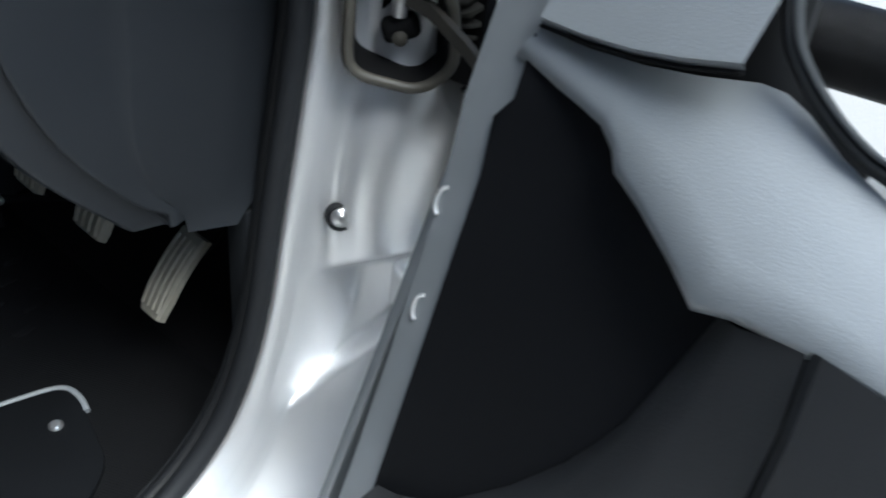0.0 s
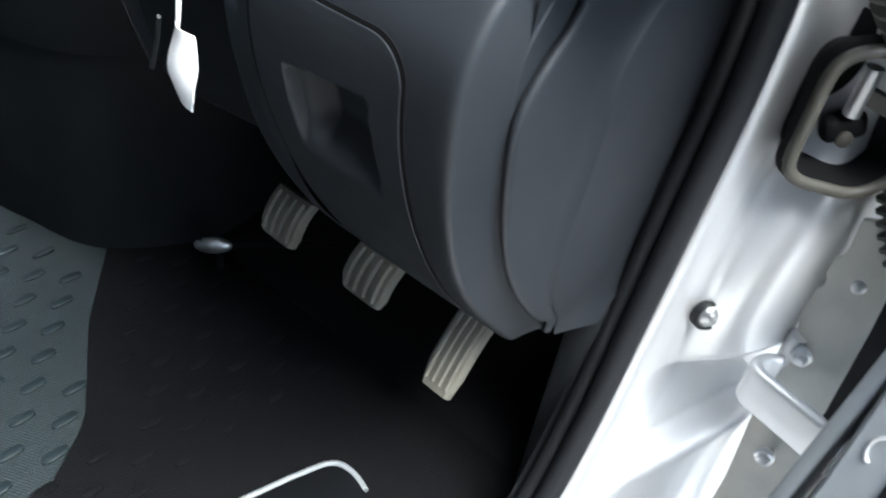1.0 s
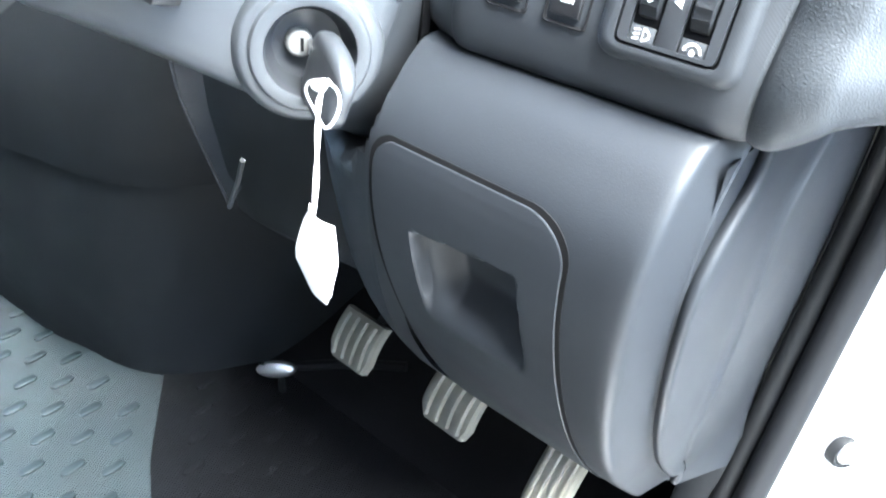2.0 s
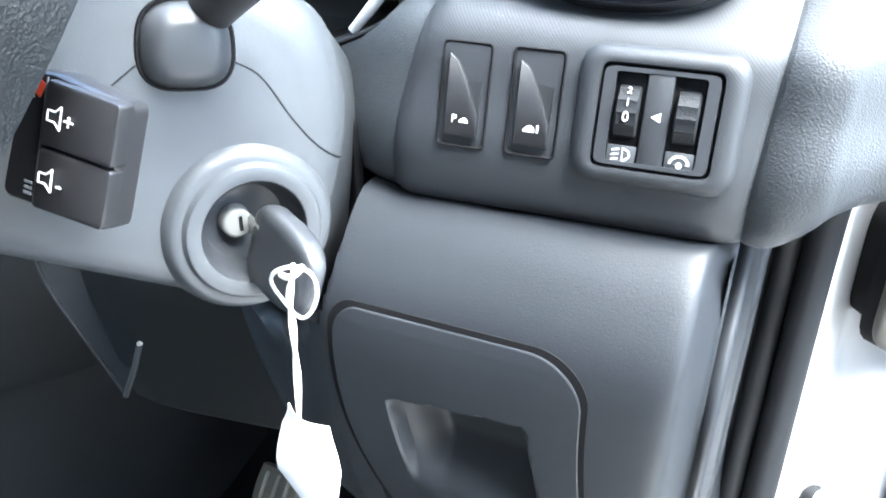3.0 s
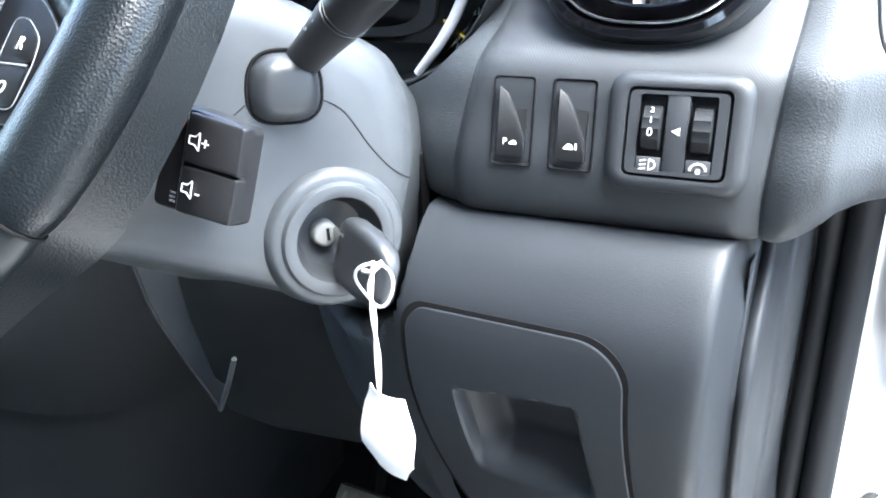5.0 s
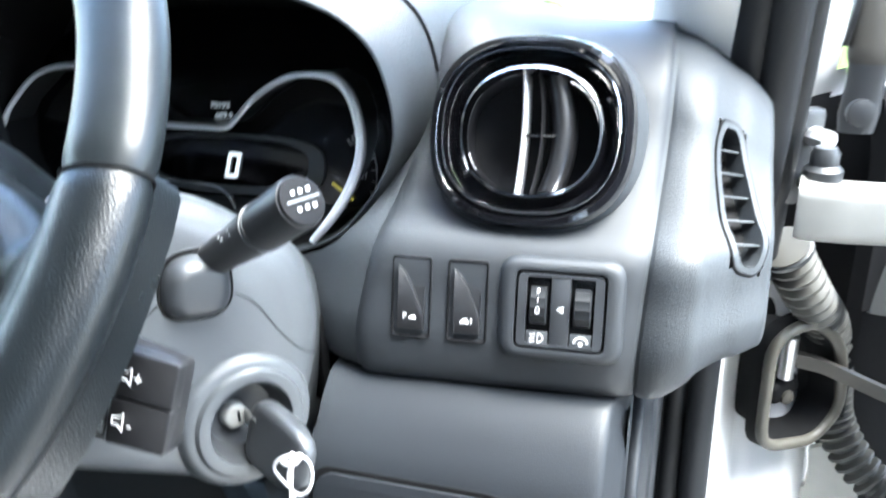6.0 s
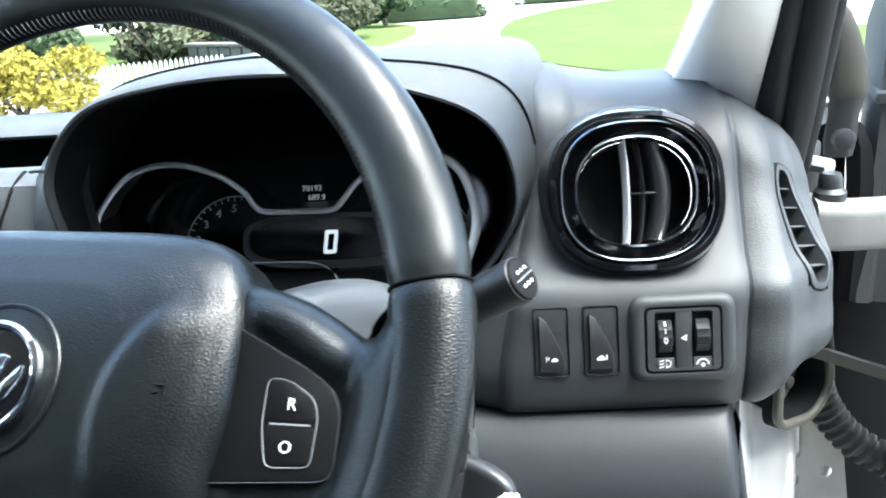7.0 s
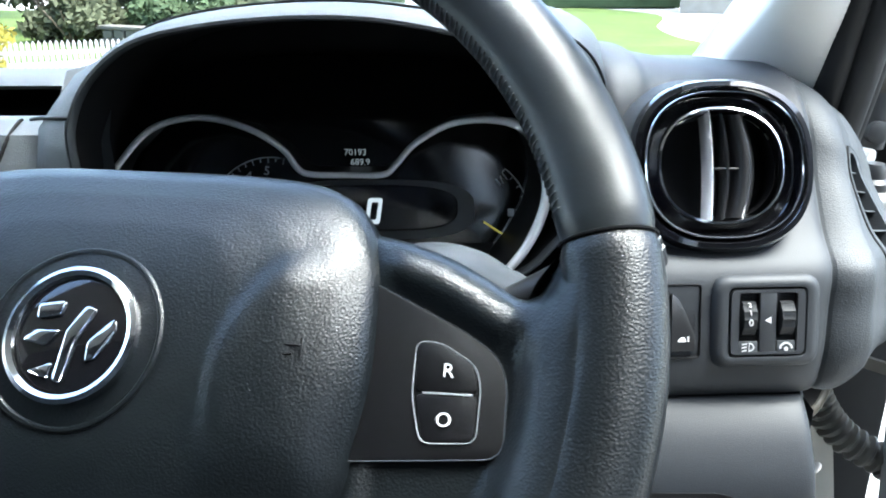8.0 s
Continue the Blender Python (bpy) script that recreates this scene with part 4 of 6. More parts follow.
# ---- lower dash, console and bulkhead cover ----
console = thing("centre_console", "dark grey rounded lower console between the seats", "console")
FOOT = [(-1.50, 0.25), (-1.155, 0.262), (-1.05, 0.281), (-0.975, 0.300), (-0.925, 0.335), (-0.885, 0.395), (-0.850, 0.47), (-0.835, 0.56)]
FOOT = [(p.x, p.y) for p in smooth_path([(a, b, 0) for a, b in FOOT], 5)]
rings = []
for z, dx, dy in ((0.565, 0, 0.0), (0.60, 0.004, -0.004), (0.70, 0.020, -0.016), (0.80, 0.038, -0.022), (0.878, 0.052, -0.022)):
    rings.append([(x + dx, y + dy, z) for x, y in FOOT])
part("lower_shell", loft(rings, False), DASH_DARK, console)
rings = []
for z, dx, dy in ((0.880, 0.054, -0.026), (0.92, 0.064, -0.030), (1.0, 0.085, -0.022), (1.10, 0.11, 0.0), (1.2, 0.12, 0.03)):
    rings.append([(x + dx, y + dy, z) for x, y in FOOT])
part("upper_shell", loft(rings, False), DASH_DARK, console)

# cover under the column, with a folded pocket edge
part("column_cover", loft([[(x, y + d, z) for y, z in ((0.44, 0.89), (0.315, 0.905), (0.286, 0.935), (0.276, 0.98), (0.266, 1.03), (0.262, 1.075), (0.285, 1.11), (0.34, 1.13))] for x, d in ((-0.722, 0.004), (-0.70, 0.002), (-0.66, 0.008), (-0.60, 0.018), (-0.56, 0.034), (-0.545, 0.05))], False), DASH_DARK, dash)
part("pocket_edge", tube([(-0.7165, 0.2765, 0.945), (-0.696, 0.2715, 0.980), (-0.680, 0.2650, 1.007)], 0.0020, 8), SHROUD, dash)
part("pocket_edge", tube(smooth_path([(-0.7165, 0.2770, 0.945), (-0.746, 0.2790, 0.981), (-0.772, 0.2800, 1.018), (-0.790, 0.2840, 1.06)], 5), 0.0014, 8), KNEE, dash)
part("pocket_wall", loft([[(-0.7165, 0.278, 0.945), (-0.746, 0.280, 0.981), (-0.772, 0.281, 1.018), (-0.795, 0.288, 1.07)], [(-0.700, 0.282, 0.975), (-0.715, 0.290, 1.00), (-0.735, 0.296, 1.035), (-0.75, 0.30, 1.08)]], False), BEZEL, dash)

# ================= steering column =================
WC = Vector((-0.666, 0.096, 1.270))
W = axes(WC, (0.9878, -0.1560, 0), (0.100, 0.632, 0.768))
column = thing("steering_column", "grey plastic steering column shroud with stalk and ignition lock", "steering column")
SF = axes((-0.5190, 0.1837, 1.1888), (0.634, 0.773, 0.0), (-0.104, 0.086, 0.991))
SECT = [(-0.045, 0.083), (-0.0206, 0.079), (0.0, 0.0715), (0.0172, 0.0595), (0.0345, 0.0470), (0.0410, 0.031), (0.0425, 0.012), (0.0390, -0.0075), (0.0315, -0.030), (0.0245, -0.045), (0.012, -0.0575), (-0.008, -0.0575), (-0.029, -0.048),
        (-0.0576, -0.0345), (-0.0915, -0.0185), (-0.118, -0.008), (-0.128, 0.02), (-0.112, 0.06), (-0.080, 0.083)]
SECT = [(p.x, p.y) for p in smooth_path([(a, b, 0) for a, b in SECT], 4, True)]
SECT = [(x * 1.09 if x > 0 else x, y * 1.06 if y > 0.03 else y) for x, y in SECT]
AWAY = SF.to_3x3().inverted() @ Vector((-0.20, 0.80, -0.56)).normalized()


def shroud_ring(scale, h, run):
    return [(-0.035 + (x + 0.035) * scale + AWAY.x * run, 0.012 + (y - 0.012) * scale + AWAY.y * run, h + AWAY.z * run) for x, y in SECT]


FACE = [(0.35, 0.0065), (0.62, 0.0058), (0.80, 0.0042), (0.90, 0.0018), (0.955, -0.0020), (0.985, -0.0070), (1.0, -0.015)]


def face_height(q):
    for (s0, h0), (s1, h1) in zip(FACE, FACE[1:]):
        if s0 <= q <= s1:
            return h0 + (h1 - h0) * (q - s0) / (s1 - s0)
    return FACE[0][1] if q < FACE[0][0] else FACE[-1][1]


bm = loft([shroud_ring(q, face_height(q), 0) for q in (0.30, 0.36, 0.42, 0.48, 0.54, 0.60, 0.65, 0.70, 0.75, 0.80, 0.84, 0.87, 0.90, 0.93, 0.955, 0.97, 0.985, 1.0)] + [shroud_ring(1.0, -0.015, 0.03), shroud_ring(0.98, -0.015, 0.10)], True, (True, False), SF)
back_to_face = SF.inverted()
hole = []
for f in bm.faces:
    c = back_to_face @ f.calc_center_median()
    if math.hypot(c.x - 0.0005, c.y + 0.0265) < 0.0265 and c.z > -0.02:
        hole.append(f)
bmesh.ops.delete(bm, geom=hole, context="FACES")
shroud = part("shroud", bm, SHROUD, column, "grey moulded shroud halves with a curved joint", 50)
JOINT = [(0.0, 0.0362), (0.0104, 0.0292), (0.0203, 0.0125), (0.0290, 0.0010), (0.0375, -0.0055), (0.0410, -0.0070)]


def shroud_height(x, y):
    """Height of the shroud's face over the plane of its frame."""
    best, low = 1e9, 0.0
    for sx, sy in SECT:
        dx, dy = sx + 0.035, sy - 0.012
        q = ((x + 0.035) * dx + (y - 0.012) * dy) / (dx * dx + dy * dy)
        off = math.hypot(x + 0.035 - q * dx, y - 0.012 - q * dy)
        if q > 0 and off < best:
            best, low = off, q
    return face_height(low)


for run in (JOINT, [(-0.0300, 0.0375), (-0.0345, 0.0345), (-0.0390, 0.0315)]):
    pts = [(p.x, p.y) for p in smooth_path([(x, y, 0) for x, y in run], 8)]
    part("shroud_joint", tube([SF @ Vector((x, y, shroud_height(x, y) + 0.0001)) for x, y in pts], 0.00032, 5), DASH_DARK, shroud)

# ignition lock
IG = SF @ pose(0.0005, -0.0265, 0.0150, 4, 4, 0)
lock = part("ignition_lock", loft([squircle(r, r, 2.0, 56, 0, 0, h) for r, h in ((0.0350, -0.022), (0.0330, -0.0128), (0.0316, -0.0098), (0.0304, -0.0080), (0.0290, -0.0070), (0.0272, -0.0068), (0.0264, -0.0066), (0.0258, -0.0056), (0.0251, -0.0045), (0.0240, -0.0042), (0.0215, -0.0042), (0.0200, -0.0046), (0.0194, -0.0058))], True, (False, False), IG), SHROUD, column, "round stepped ignition lock surround")
# Surround's grey taken darker here, for the shade inside the recess
part("lock_cavity", loft([squircle(r, r, 2.0, 48, 0, 0, h) for r, h in ((0.0195, -0.0052), (0.0190, -0.0085), (0.0182, -0.0130), (0.0150, -0.0185), (0.0080, -0.0205), (0.004, -0.0210))], True, (False, True), IG), BEZEL, lock, "recess round the lock barrel, its shade put into a darker grey")
part("lock_barrel", loft([squircle(r, r, 2.0, 32, 0, 0, h) for r, h in ((0.0062, -0.0225), (0.0058, -0.0170), (0.0050, -0.0160), (0.0042, -0.0158))], True, (False, True), IG @ pose(-0.0035, 0.0010, 0.0015)), HINGE, lock, "metal lock barrel")
part("key_slot", rbox(0.0012, 0.0056, 0.001, 0, IG @ pose(-0.0025, 0.0010, -0.0142)), BLACK, lock)

# wiper stalk with its collar
ST0, ST1 = Vector((-0.5400, 0.1880, 1.2290)), Vector((-0.4655, 0.1570, 1.2785))
sd = (ST1 - ST0).normalized()
collar_m = SF @ pose(-0.0135, 0.0395, 0.0075, 0, 0, -6)
part("stalk_collar", dome(rounded([(-0.0155, -0.0110), (0.0150, -0.0110), (0.0140, 0.0165), (-0.0130, 0.0165)], 0.0125, 8), [(1.07, -0.014), (1.05, -0.003), (1.0, 0.0008), (0.92, 0.0040), (0.80, 0.0068), (0.66, 0.0086), (0.5, 0.0092)], collar_m), BEZEL, column, "rounded dark stalk collar", 70)
part("collar_gap", tube([collar_m @ Vector((p[0] * 1.075, p[1] * 1.075, -0.0012)) for p in rounded([(-0.0155, -0.0110), (0.0150, -0.0110), (0.0140, 0.0165), (-0.0130, 0.0165)], 0.0125, 8)], 0.0009, 5, True), BLACK, column)
LONG = (ST1 - ST0).length - 0.0801
stalk = part("wiper_stalk", tube([ST0 - sd * 0.01] + [ST0 + sd * (LONG + q) for q in (0.0, 0.010, 0.030, 0.048, 0.0505, 0.051, 0.053, 0.0535, 0.075)] + [ST1 - sd * 0.0005, ST1],
                                 [0.0070, 0.0072, 0.0074, 0.0084, 0.0097, 0.0099, 0.0094, 0.0094, 0.0101, 0.0106, 0.0104, 0.0098], 28), SWITCH, column, "black wiper stalk with white symbols on its end")
TIP = Matrix.Translation(ST1) @ sd.to_track_quat("Z", "Y").to_matrix().to_4x4()
part("stalk_end", loft([squircle(r, r, 2, 28, 0, 0, h) for r, h in ((0.0100, -0.0005), (0.0096, 0.0012), (0.0080, 0.0018))], True, (False, True), TIP), DULL, stalk)
for dy in (0.0036, -0.0030):
    for k in range(3):
        part("symbol", rbox(0.0019, 0.0016, 0.0006, 0.0003, TIP @ pose(-0.0036 + k * 0.0036, dy, 0.0021)), WHITE, stalk)
part("end_line", rbox(0.0150, 0.0006, 0.0004, 0, TIP @ pose(0, 0.0004, 0.0020)), PIPING, stalk)
for s in (0.0508, 0.0533):
    part("groove", tube([Matrix.Translation(ST0 + sd * (LONG + s)) @ sd.to_track_quat("Z", "Y").to_matrix().to_4x4() @ Vector((0.0100 * math.cos(a), 0.0100 * math.sin(a), 0)) for a in [2 * math.pi * k / 28 for k in range(28)]], 0.00035, 5, True), BEZEL, stalk)

SIDE = axes(ST0 + sd * (LONG + 0.036), sd, (0.1, 0.35, 0.93))
for dx, dy in ((-0.004, 0.001), (-0.0015, -0.001), (0.004, 0.0012), (0.006, -0.0012)):
    part("side_symbol", rbox(0.0018, 0.0014, 0.0004, 0.0002, SIDE @ pose(dx, dy, 0.0090)), PIPING, stalk)

# audio satellite: black pod with two volume buttons
VO = axes((-0.4985, 0.0990, 1.2225), (0.987, 0.04, -0.16), (0.296, 0.266, 0.917))
pod = part("audio_remote", dome(rounded([(-0.0262, -0.0180), (0.0086, -0.0172), (0.0094, 0.0165), (-0.0135, 0.0185), (-0.0225, 0.0165)], 0.003, 4), [(1.0, -0.010), (1.0, -0.004), (0.985, -0.0022), (0.95, -0.0014)], VO), SWITCH, column, "black audio remote with volume buttons")
part("remote_arm", loft([[(x * q - 0.006 - 0.9 * t, y * q - 0.25 * t, -0.008 - t) for x, y, _ in [(p[0], p[1], 0) for p in rounded([(-0.019, -0.0175), (0.0145, -0.0165), (0.0150, 0.0155), (-0.0075, 0.0175)], 0.004, 3)]] for q, t in ((1.0, 0.0), (0.97, 0.012), (0.9, 0.03), (0.8, 0.07))], True, (False, True), VO), SHROUD, pod)
part("volume_up", slab(rounded([(-0.0132, 0.0004), (0.0094, 0.0004), (0.0098, 0.0166), (-0.0124, 0.0172)], 0.0012, 3), -0.004, 0.0016, VO, 0.0012), SWITCH, pod)
part("volume_down", slab(rounded([(-0.0140, -0.0170), (0.0084, -0.0164), (0.0091, -0.0004), (-0.0134, -0.0004)], 0.0012, 3), -0.004, 0.0010, VO, 0.0012), SWITCH, pod)
for sx, sy, mark in ((-0.0108, 0.0084, "+"), (-0.0116, -0.0080, "-")):
    for seg in (((0, -0.0013), (0.0022, -0.0013)), ((0, 0.0013), (0.0022, 0.0013)), ((0, -0.0013), (0, 0.0013)), ((0.0022, -0.0013), (0.0040, -0.0030)), ((0.0022, 0.0013), (0.0040, 0.0030)), ((0.0040, -0.0030), (0.0040, 0.0030))):
        part("speaker_symbol", tube([VO @ Vector((a + sx, b + sy, 0.0017)) for a, b in seg], 0.00028, 5), WHITE, pod)
    words(mark, 0.0058, VO @ pose(sx + 0.0066, sy - 0.0004, 0.0019), "symbol", WHITE, pod)
part("divider", rbox(0.0005, 0.034, 0.0004, 0, VO @ pose(-0.0146, 0, -0.0010, 0, 0, -1)), PIPING, pod)
part("red_mark", rbox(0.0022, 0.0040, 0.0004, 0, VO @ pose(-0.0164, 0.0135, -0.0011, 0, 0, -25)), RED, pod)
for k in range(3):
    part("print_bar", rbox(0.0030, 0.0007, 0.0003, 0, VO @ pose(-0.0194, 0.0140 - k * 0.0015, -0.0011)), PIPING, pod)
    part("print_bar", rbox(0.0024, 0.0007, 0.0003, 0, VO @ pose(-0.0172, -0.0115 - k * 0.0015, -0.0011)), PIPING, pod)

# key in the lock
key = thing("car_key", "black ignition key with white tag on string", "key")
KM = IG @ pose(0.0, 0.0, -0.014)
part("key_blade", rbox(0.0016, 0.0075, 0.016, 0.0003, KM @ pose(0.001, 0, 0.004)), STEEL, key)
part("key_head", dome(rounded([(-0.0054, -0.0235), (0.0054, -0.0235), (0.0056, 0.0085), (-0.0056, 0.0085)], 0.0052, 8), [(0.45, 0.004), (0.78, 0.0055), (0.94, 0.0085), (1.0, 0.013), (1.0, 0.026), (0.97, 0.032), (0.90, 0.0375), (0.78, 0.042), (0.60, 0.0453), (0.38, 0.0470), (0.15, 0.0475)], KM @ pose(0.0045, 0.0035, 0, 6, 8, -14)), BEZEL, key, "black rounded plastic key head", 70)
KR = Vector((-0.4770, 0.1520, 1.1600))
part("key_ring", tube([KR + Vector((0.0086 * math.cos(a), 0.002 * math.sin(2 * a), 0.0094 * math.sin(a))) for a in [2 * math.pi * k / 32 for k in range(32)]], 0.0007, 8, True), WIRE, key, "thin split ring")
for dx in (0.0, 0.0016):
    part("string", tube(smooth_path([KR + Vector((0.003 - 2 * dx, 0.001, 0.010)), KR + Vector((-0.002 + dx, -0.001, 0.000)), KR + Vector((0.001 - dx, -0.003, -0.012)), KR + Vector((0.0015 + dx, -0.006, -0.030)), KR + Vector((0.0035, -0.009, -0.0475))], 6), 0.00075, 6), STRING, key)
part("string_knot", tube(smooth_path([KR + Vector((-0.004, -0.001, 0.006)), KR + Vector((0.002, -0.004, 0.008)), KR + Vector((0.006, -0.002, 0.012))], 5), 0.0011, 6), STRING, key)
TG = axes(KR + Vector((0.0065, -0.0100, -0.0640)), (1, -0.25, 0.0), (0.12, 0.05, 1))
tag_grid = []
for j in range(9):
    t = j / 8
    w0, w1 = -0.0150 + 0.003 * step(t, 0.7, 1.0) + 0.010 * (1 - step(t, 0.0, 0.30)), 0.0165 - 0.008 * step(t, 0.55, 1.0) - 0.006 * (1 - step(t, 0.0, 0.28))
    tag_grid.append([(w0 + (w1 - w0) * i / 6, -0.0190 + 0.0375 * t, 0.0028 * math.sin(i / 6 * math.pi) * (0.4 + t) + 0.002 * math.sin(t * 5)) for i in range(7)])
tag_bm = loft(tag_grid, False, m=TG)
bmesh.ops.solidify(tag_bm, geom=tag_bm.faces[:], thickness=0.0006)
part("tag", tag_bm, PAPER, key, "curled white paper tag")

# ================= steering wheel =================
wheel = thing("steering_wheel", "black leather steering wheel with stitched rim", "steering wheel")


RC = Vector((0.0, 0.008, 0.0005))
RIM, RIM_A, RIM_B = 0.1708, 0.0156, 0.0112


def rim_at(a, b, grow=0.0):
    """A point on the rim: a runs round the wheel, b round the rim's section."""
    mid = RIM * (1 - 0.05 * step(-math.sin(a), 0.25, 0.75))
    slim = 1 - 0.12 * step(-math.sin(a), 0.10, 0.60)
    r = mid + (RIM_A * slim + grow) * math.cos(b)
    return W @ (RC + Vector((r * math.cos(a), r * math.sin(a), (RIM_B * slim + grow) * math.sin(b))))


def rim_arc(a0, a1, n, grow=0.0):
    rings = []
    for k in range(n + 1):
        a = radians(a0 + (a1 - a0) * k / n)
        tuck = grow - (0.0012 if k in (0, n) else 0.0003 if k in (1, n - 1) else 0.0)
        rings.append([rim_at(a, 2 * math.pi * j / 28, tuck) for j in range(28)])
    return loft(rings, True, (True, True))


part("rim_upper", rim_arc(11.4, 168.6, 120), LEATHER, wheel, "smooth stitched leather")
part("rim_side", rim_arc(-20.8, 11.0, 30, 0.0003), PAD, wheel, "grained hand grip")
part("rim_side", rim_arc(169.0, 200.8, 30, 0.0003), PAD, wheel, "grained hand grip")
part("rim_lower", rim_arc(201.2, 338.8, 90), LEATHER, wheel, "smooth leather foot of the rim")
for a0 in (11.2, 168.8, 201.0, 339.0):
    part("rim_seam", tube([rim_at(radians(a0), 2 * math.pi * k / 32, -0.0004) for k in range(32)], 0.0006, 5, True), BLACK, wheel)
stitches = []
for k in range(150):
    a = radians(15 + k * 150 / 149)
    stitches.append(tube([rim_at(a + 0.0035, radians(150), 0.0002), rim_at(a, radians(166), 0.0006), rim_at(a - 0.0035, radians(178), 0.0002)], 0.00030, 5))
tagged(part("stitching", joined(*stitches), THREAD, wheel, "grey thread stitching"), kind="stuff")

PADO = [(0.0, 0.0655), (0.030, 0.0655), (0.054, 0.0640), (0.0690, 0.0608), (0.0795, 0.0545), (0.0875, 0.0435), (0.0930, 0.030), (0.0945, 0.010), (0.0945, -0.010), (0.0920, -0.030), (0.0885, -0.048), (0.070, -0.067), (0.038, -0.082), (0.0, -0.086)]
PADO = PADO + [(-x, y) for x, y in PADO[-2:0:-1]]
PADO = [(p.x, p.y) for p in smooth_path([(a, b, 0) for a, b in PADO], 4, True)]
PAD_RISE = [(0.95, -0.050), (0.99, -0.030), (1.0, -0.012), (0.996, -0.0055), (0.980, -0.0006), (0.945, 0.0026), (0.86, 0.0060), (0.70, 0.0095), (0.50, 0.0115), (0.2, 0.0120)]


def pad_height(s):
    run = PAD_RISE[2:][::-1]
    for (a, ha), (b, hb) in zip(run, run[1:]):
        if a <= s <= b:
            q = (s - a) / (b - a)
            return ha + (hb - ha) * q
    return 0.0120


def pad_bow(y):
    """The cover bends away from the driver towards its top and foot."""
    return -2.6 * (y + 0.006) ** 2 if y > -0.006 else -2.4 * (y + 0.006) ** 2


def crease(x, y):
    """The pad's side cheek stands a little proud of its middle."""
    mid = 0.0470 + 9.0 * (y + 0.016) ** 2 * (1 if y > -0.016 else 0.2)
    fade = step(y, -0.060, -0.030) * (1 - step(y, 0.018, 0.034))
    return 0.0027 * step(abs(x) - mid, -0.0040, 0.0040) * (1 - step(abs(x), 0.068, 0.092)) * fade


WP = W @ pose(0.0032, 0, 0)
pad_mid = sum((Vector((x, y, 0)) for x, y in PADO), Vector()) / len(PADO)
rings = []
for s0, z0 in PAD_RISE[:6] + [(0.92 - 0.028 * k, None) for k in range(32)]:
    ring = []
    for x, y in PADO:
        q = pad_mid + (Vector((x, y, 0)) - pad_mid) * s0
        ring.append((q.x, q.y, ((pad_height(s0) + crease(q.x, q.y)) if z0 is None else z0) + pad_bow(q.y)))
    rings.append(ring)
airbag = part("airbag_pad", loft(rings, True, (False, True), WP), PAD, wheel, "grained airbag cover with round badge", 60)
for sx in (1, -1):
    for run in (((-0.0045, 0), (0.0050, 0)), ((0.0052, 0.0022), (0.0055, -0.0034)), ((-0.0025, -0.0004), (-0.0020, -0.0026), (0.0008, -0.0030), (0.0026, -0.0026))):
        part("horn_mark", tube([WP @ Vector((sx * (0.0690 + dx), -0.0020 + dy, pad_height(0.735) + crease(0.070, -0.002) - 0.0001)) for dx, dy in run], 0.00035, 6), BLACK, airbag)
# badge: a chrome ring round plain chrome shapes on black
BD = WP @ pose(0.0005, -0.0045, 0.0122)
part("badge_groove", tube([WP @ Vector((0.0290 * math.cos(a), -0.0045 + 0.0290 * math.sin(a), 0.0117 + pad_bow(-0.0045 + 0.0290 * math.sin(a)))) for a in [2 * math.pi * k / 56 for k in range(56)]], 0.0011, 8, True), PAD, airbag)
badge = part("badge", loft([squircle(r, r, 2, 48, 0, 0, h) for r, h in ((0.0222, 0.0), (0.0220, 0.0026), (0.0205, 0.0034), (0.0190, 0.0026), (0.0186, 0.0012))], True, (False, False), BD), CHROME, wheel, "round chrome badge with plain shapes")
part("badge_field", slab(squircle(0.0187, 0.0187, 2, 40), 0.0, 0.0013, BD), GLOSS, badge)
for shape in ([(-0.013, 0.009), (-0.004, 0.0105), (-0.0045, 0.0055), (-0.0125, 0.004)], [(-0.0155, -0.003), (-0.007, -0.0045), (-0.0035, 0.001), (-0.0115, 0.0008)], [(-0.002, -0.0150), (0.001, -0.0155), (0.0025, -0.002), (0.007, 0.0085), (0.0035, 0.0095), (-0.0015, 0.001)],
              [(0.0065, -0.002), (0.0140, 0.006), (0.0150, 0.0015), (0.0100, -0.0075), (0.0072, -0.0085)], [(-0.011, -0.0125), (-0.003, -0.009), (-0.0035, -0.0145)]):
    part("badge_shape", slab(rounded(shape, 0.0012, 3), 0.0011, 0.0026, BD, 0.0008), CHROME, badge)

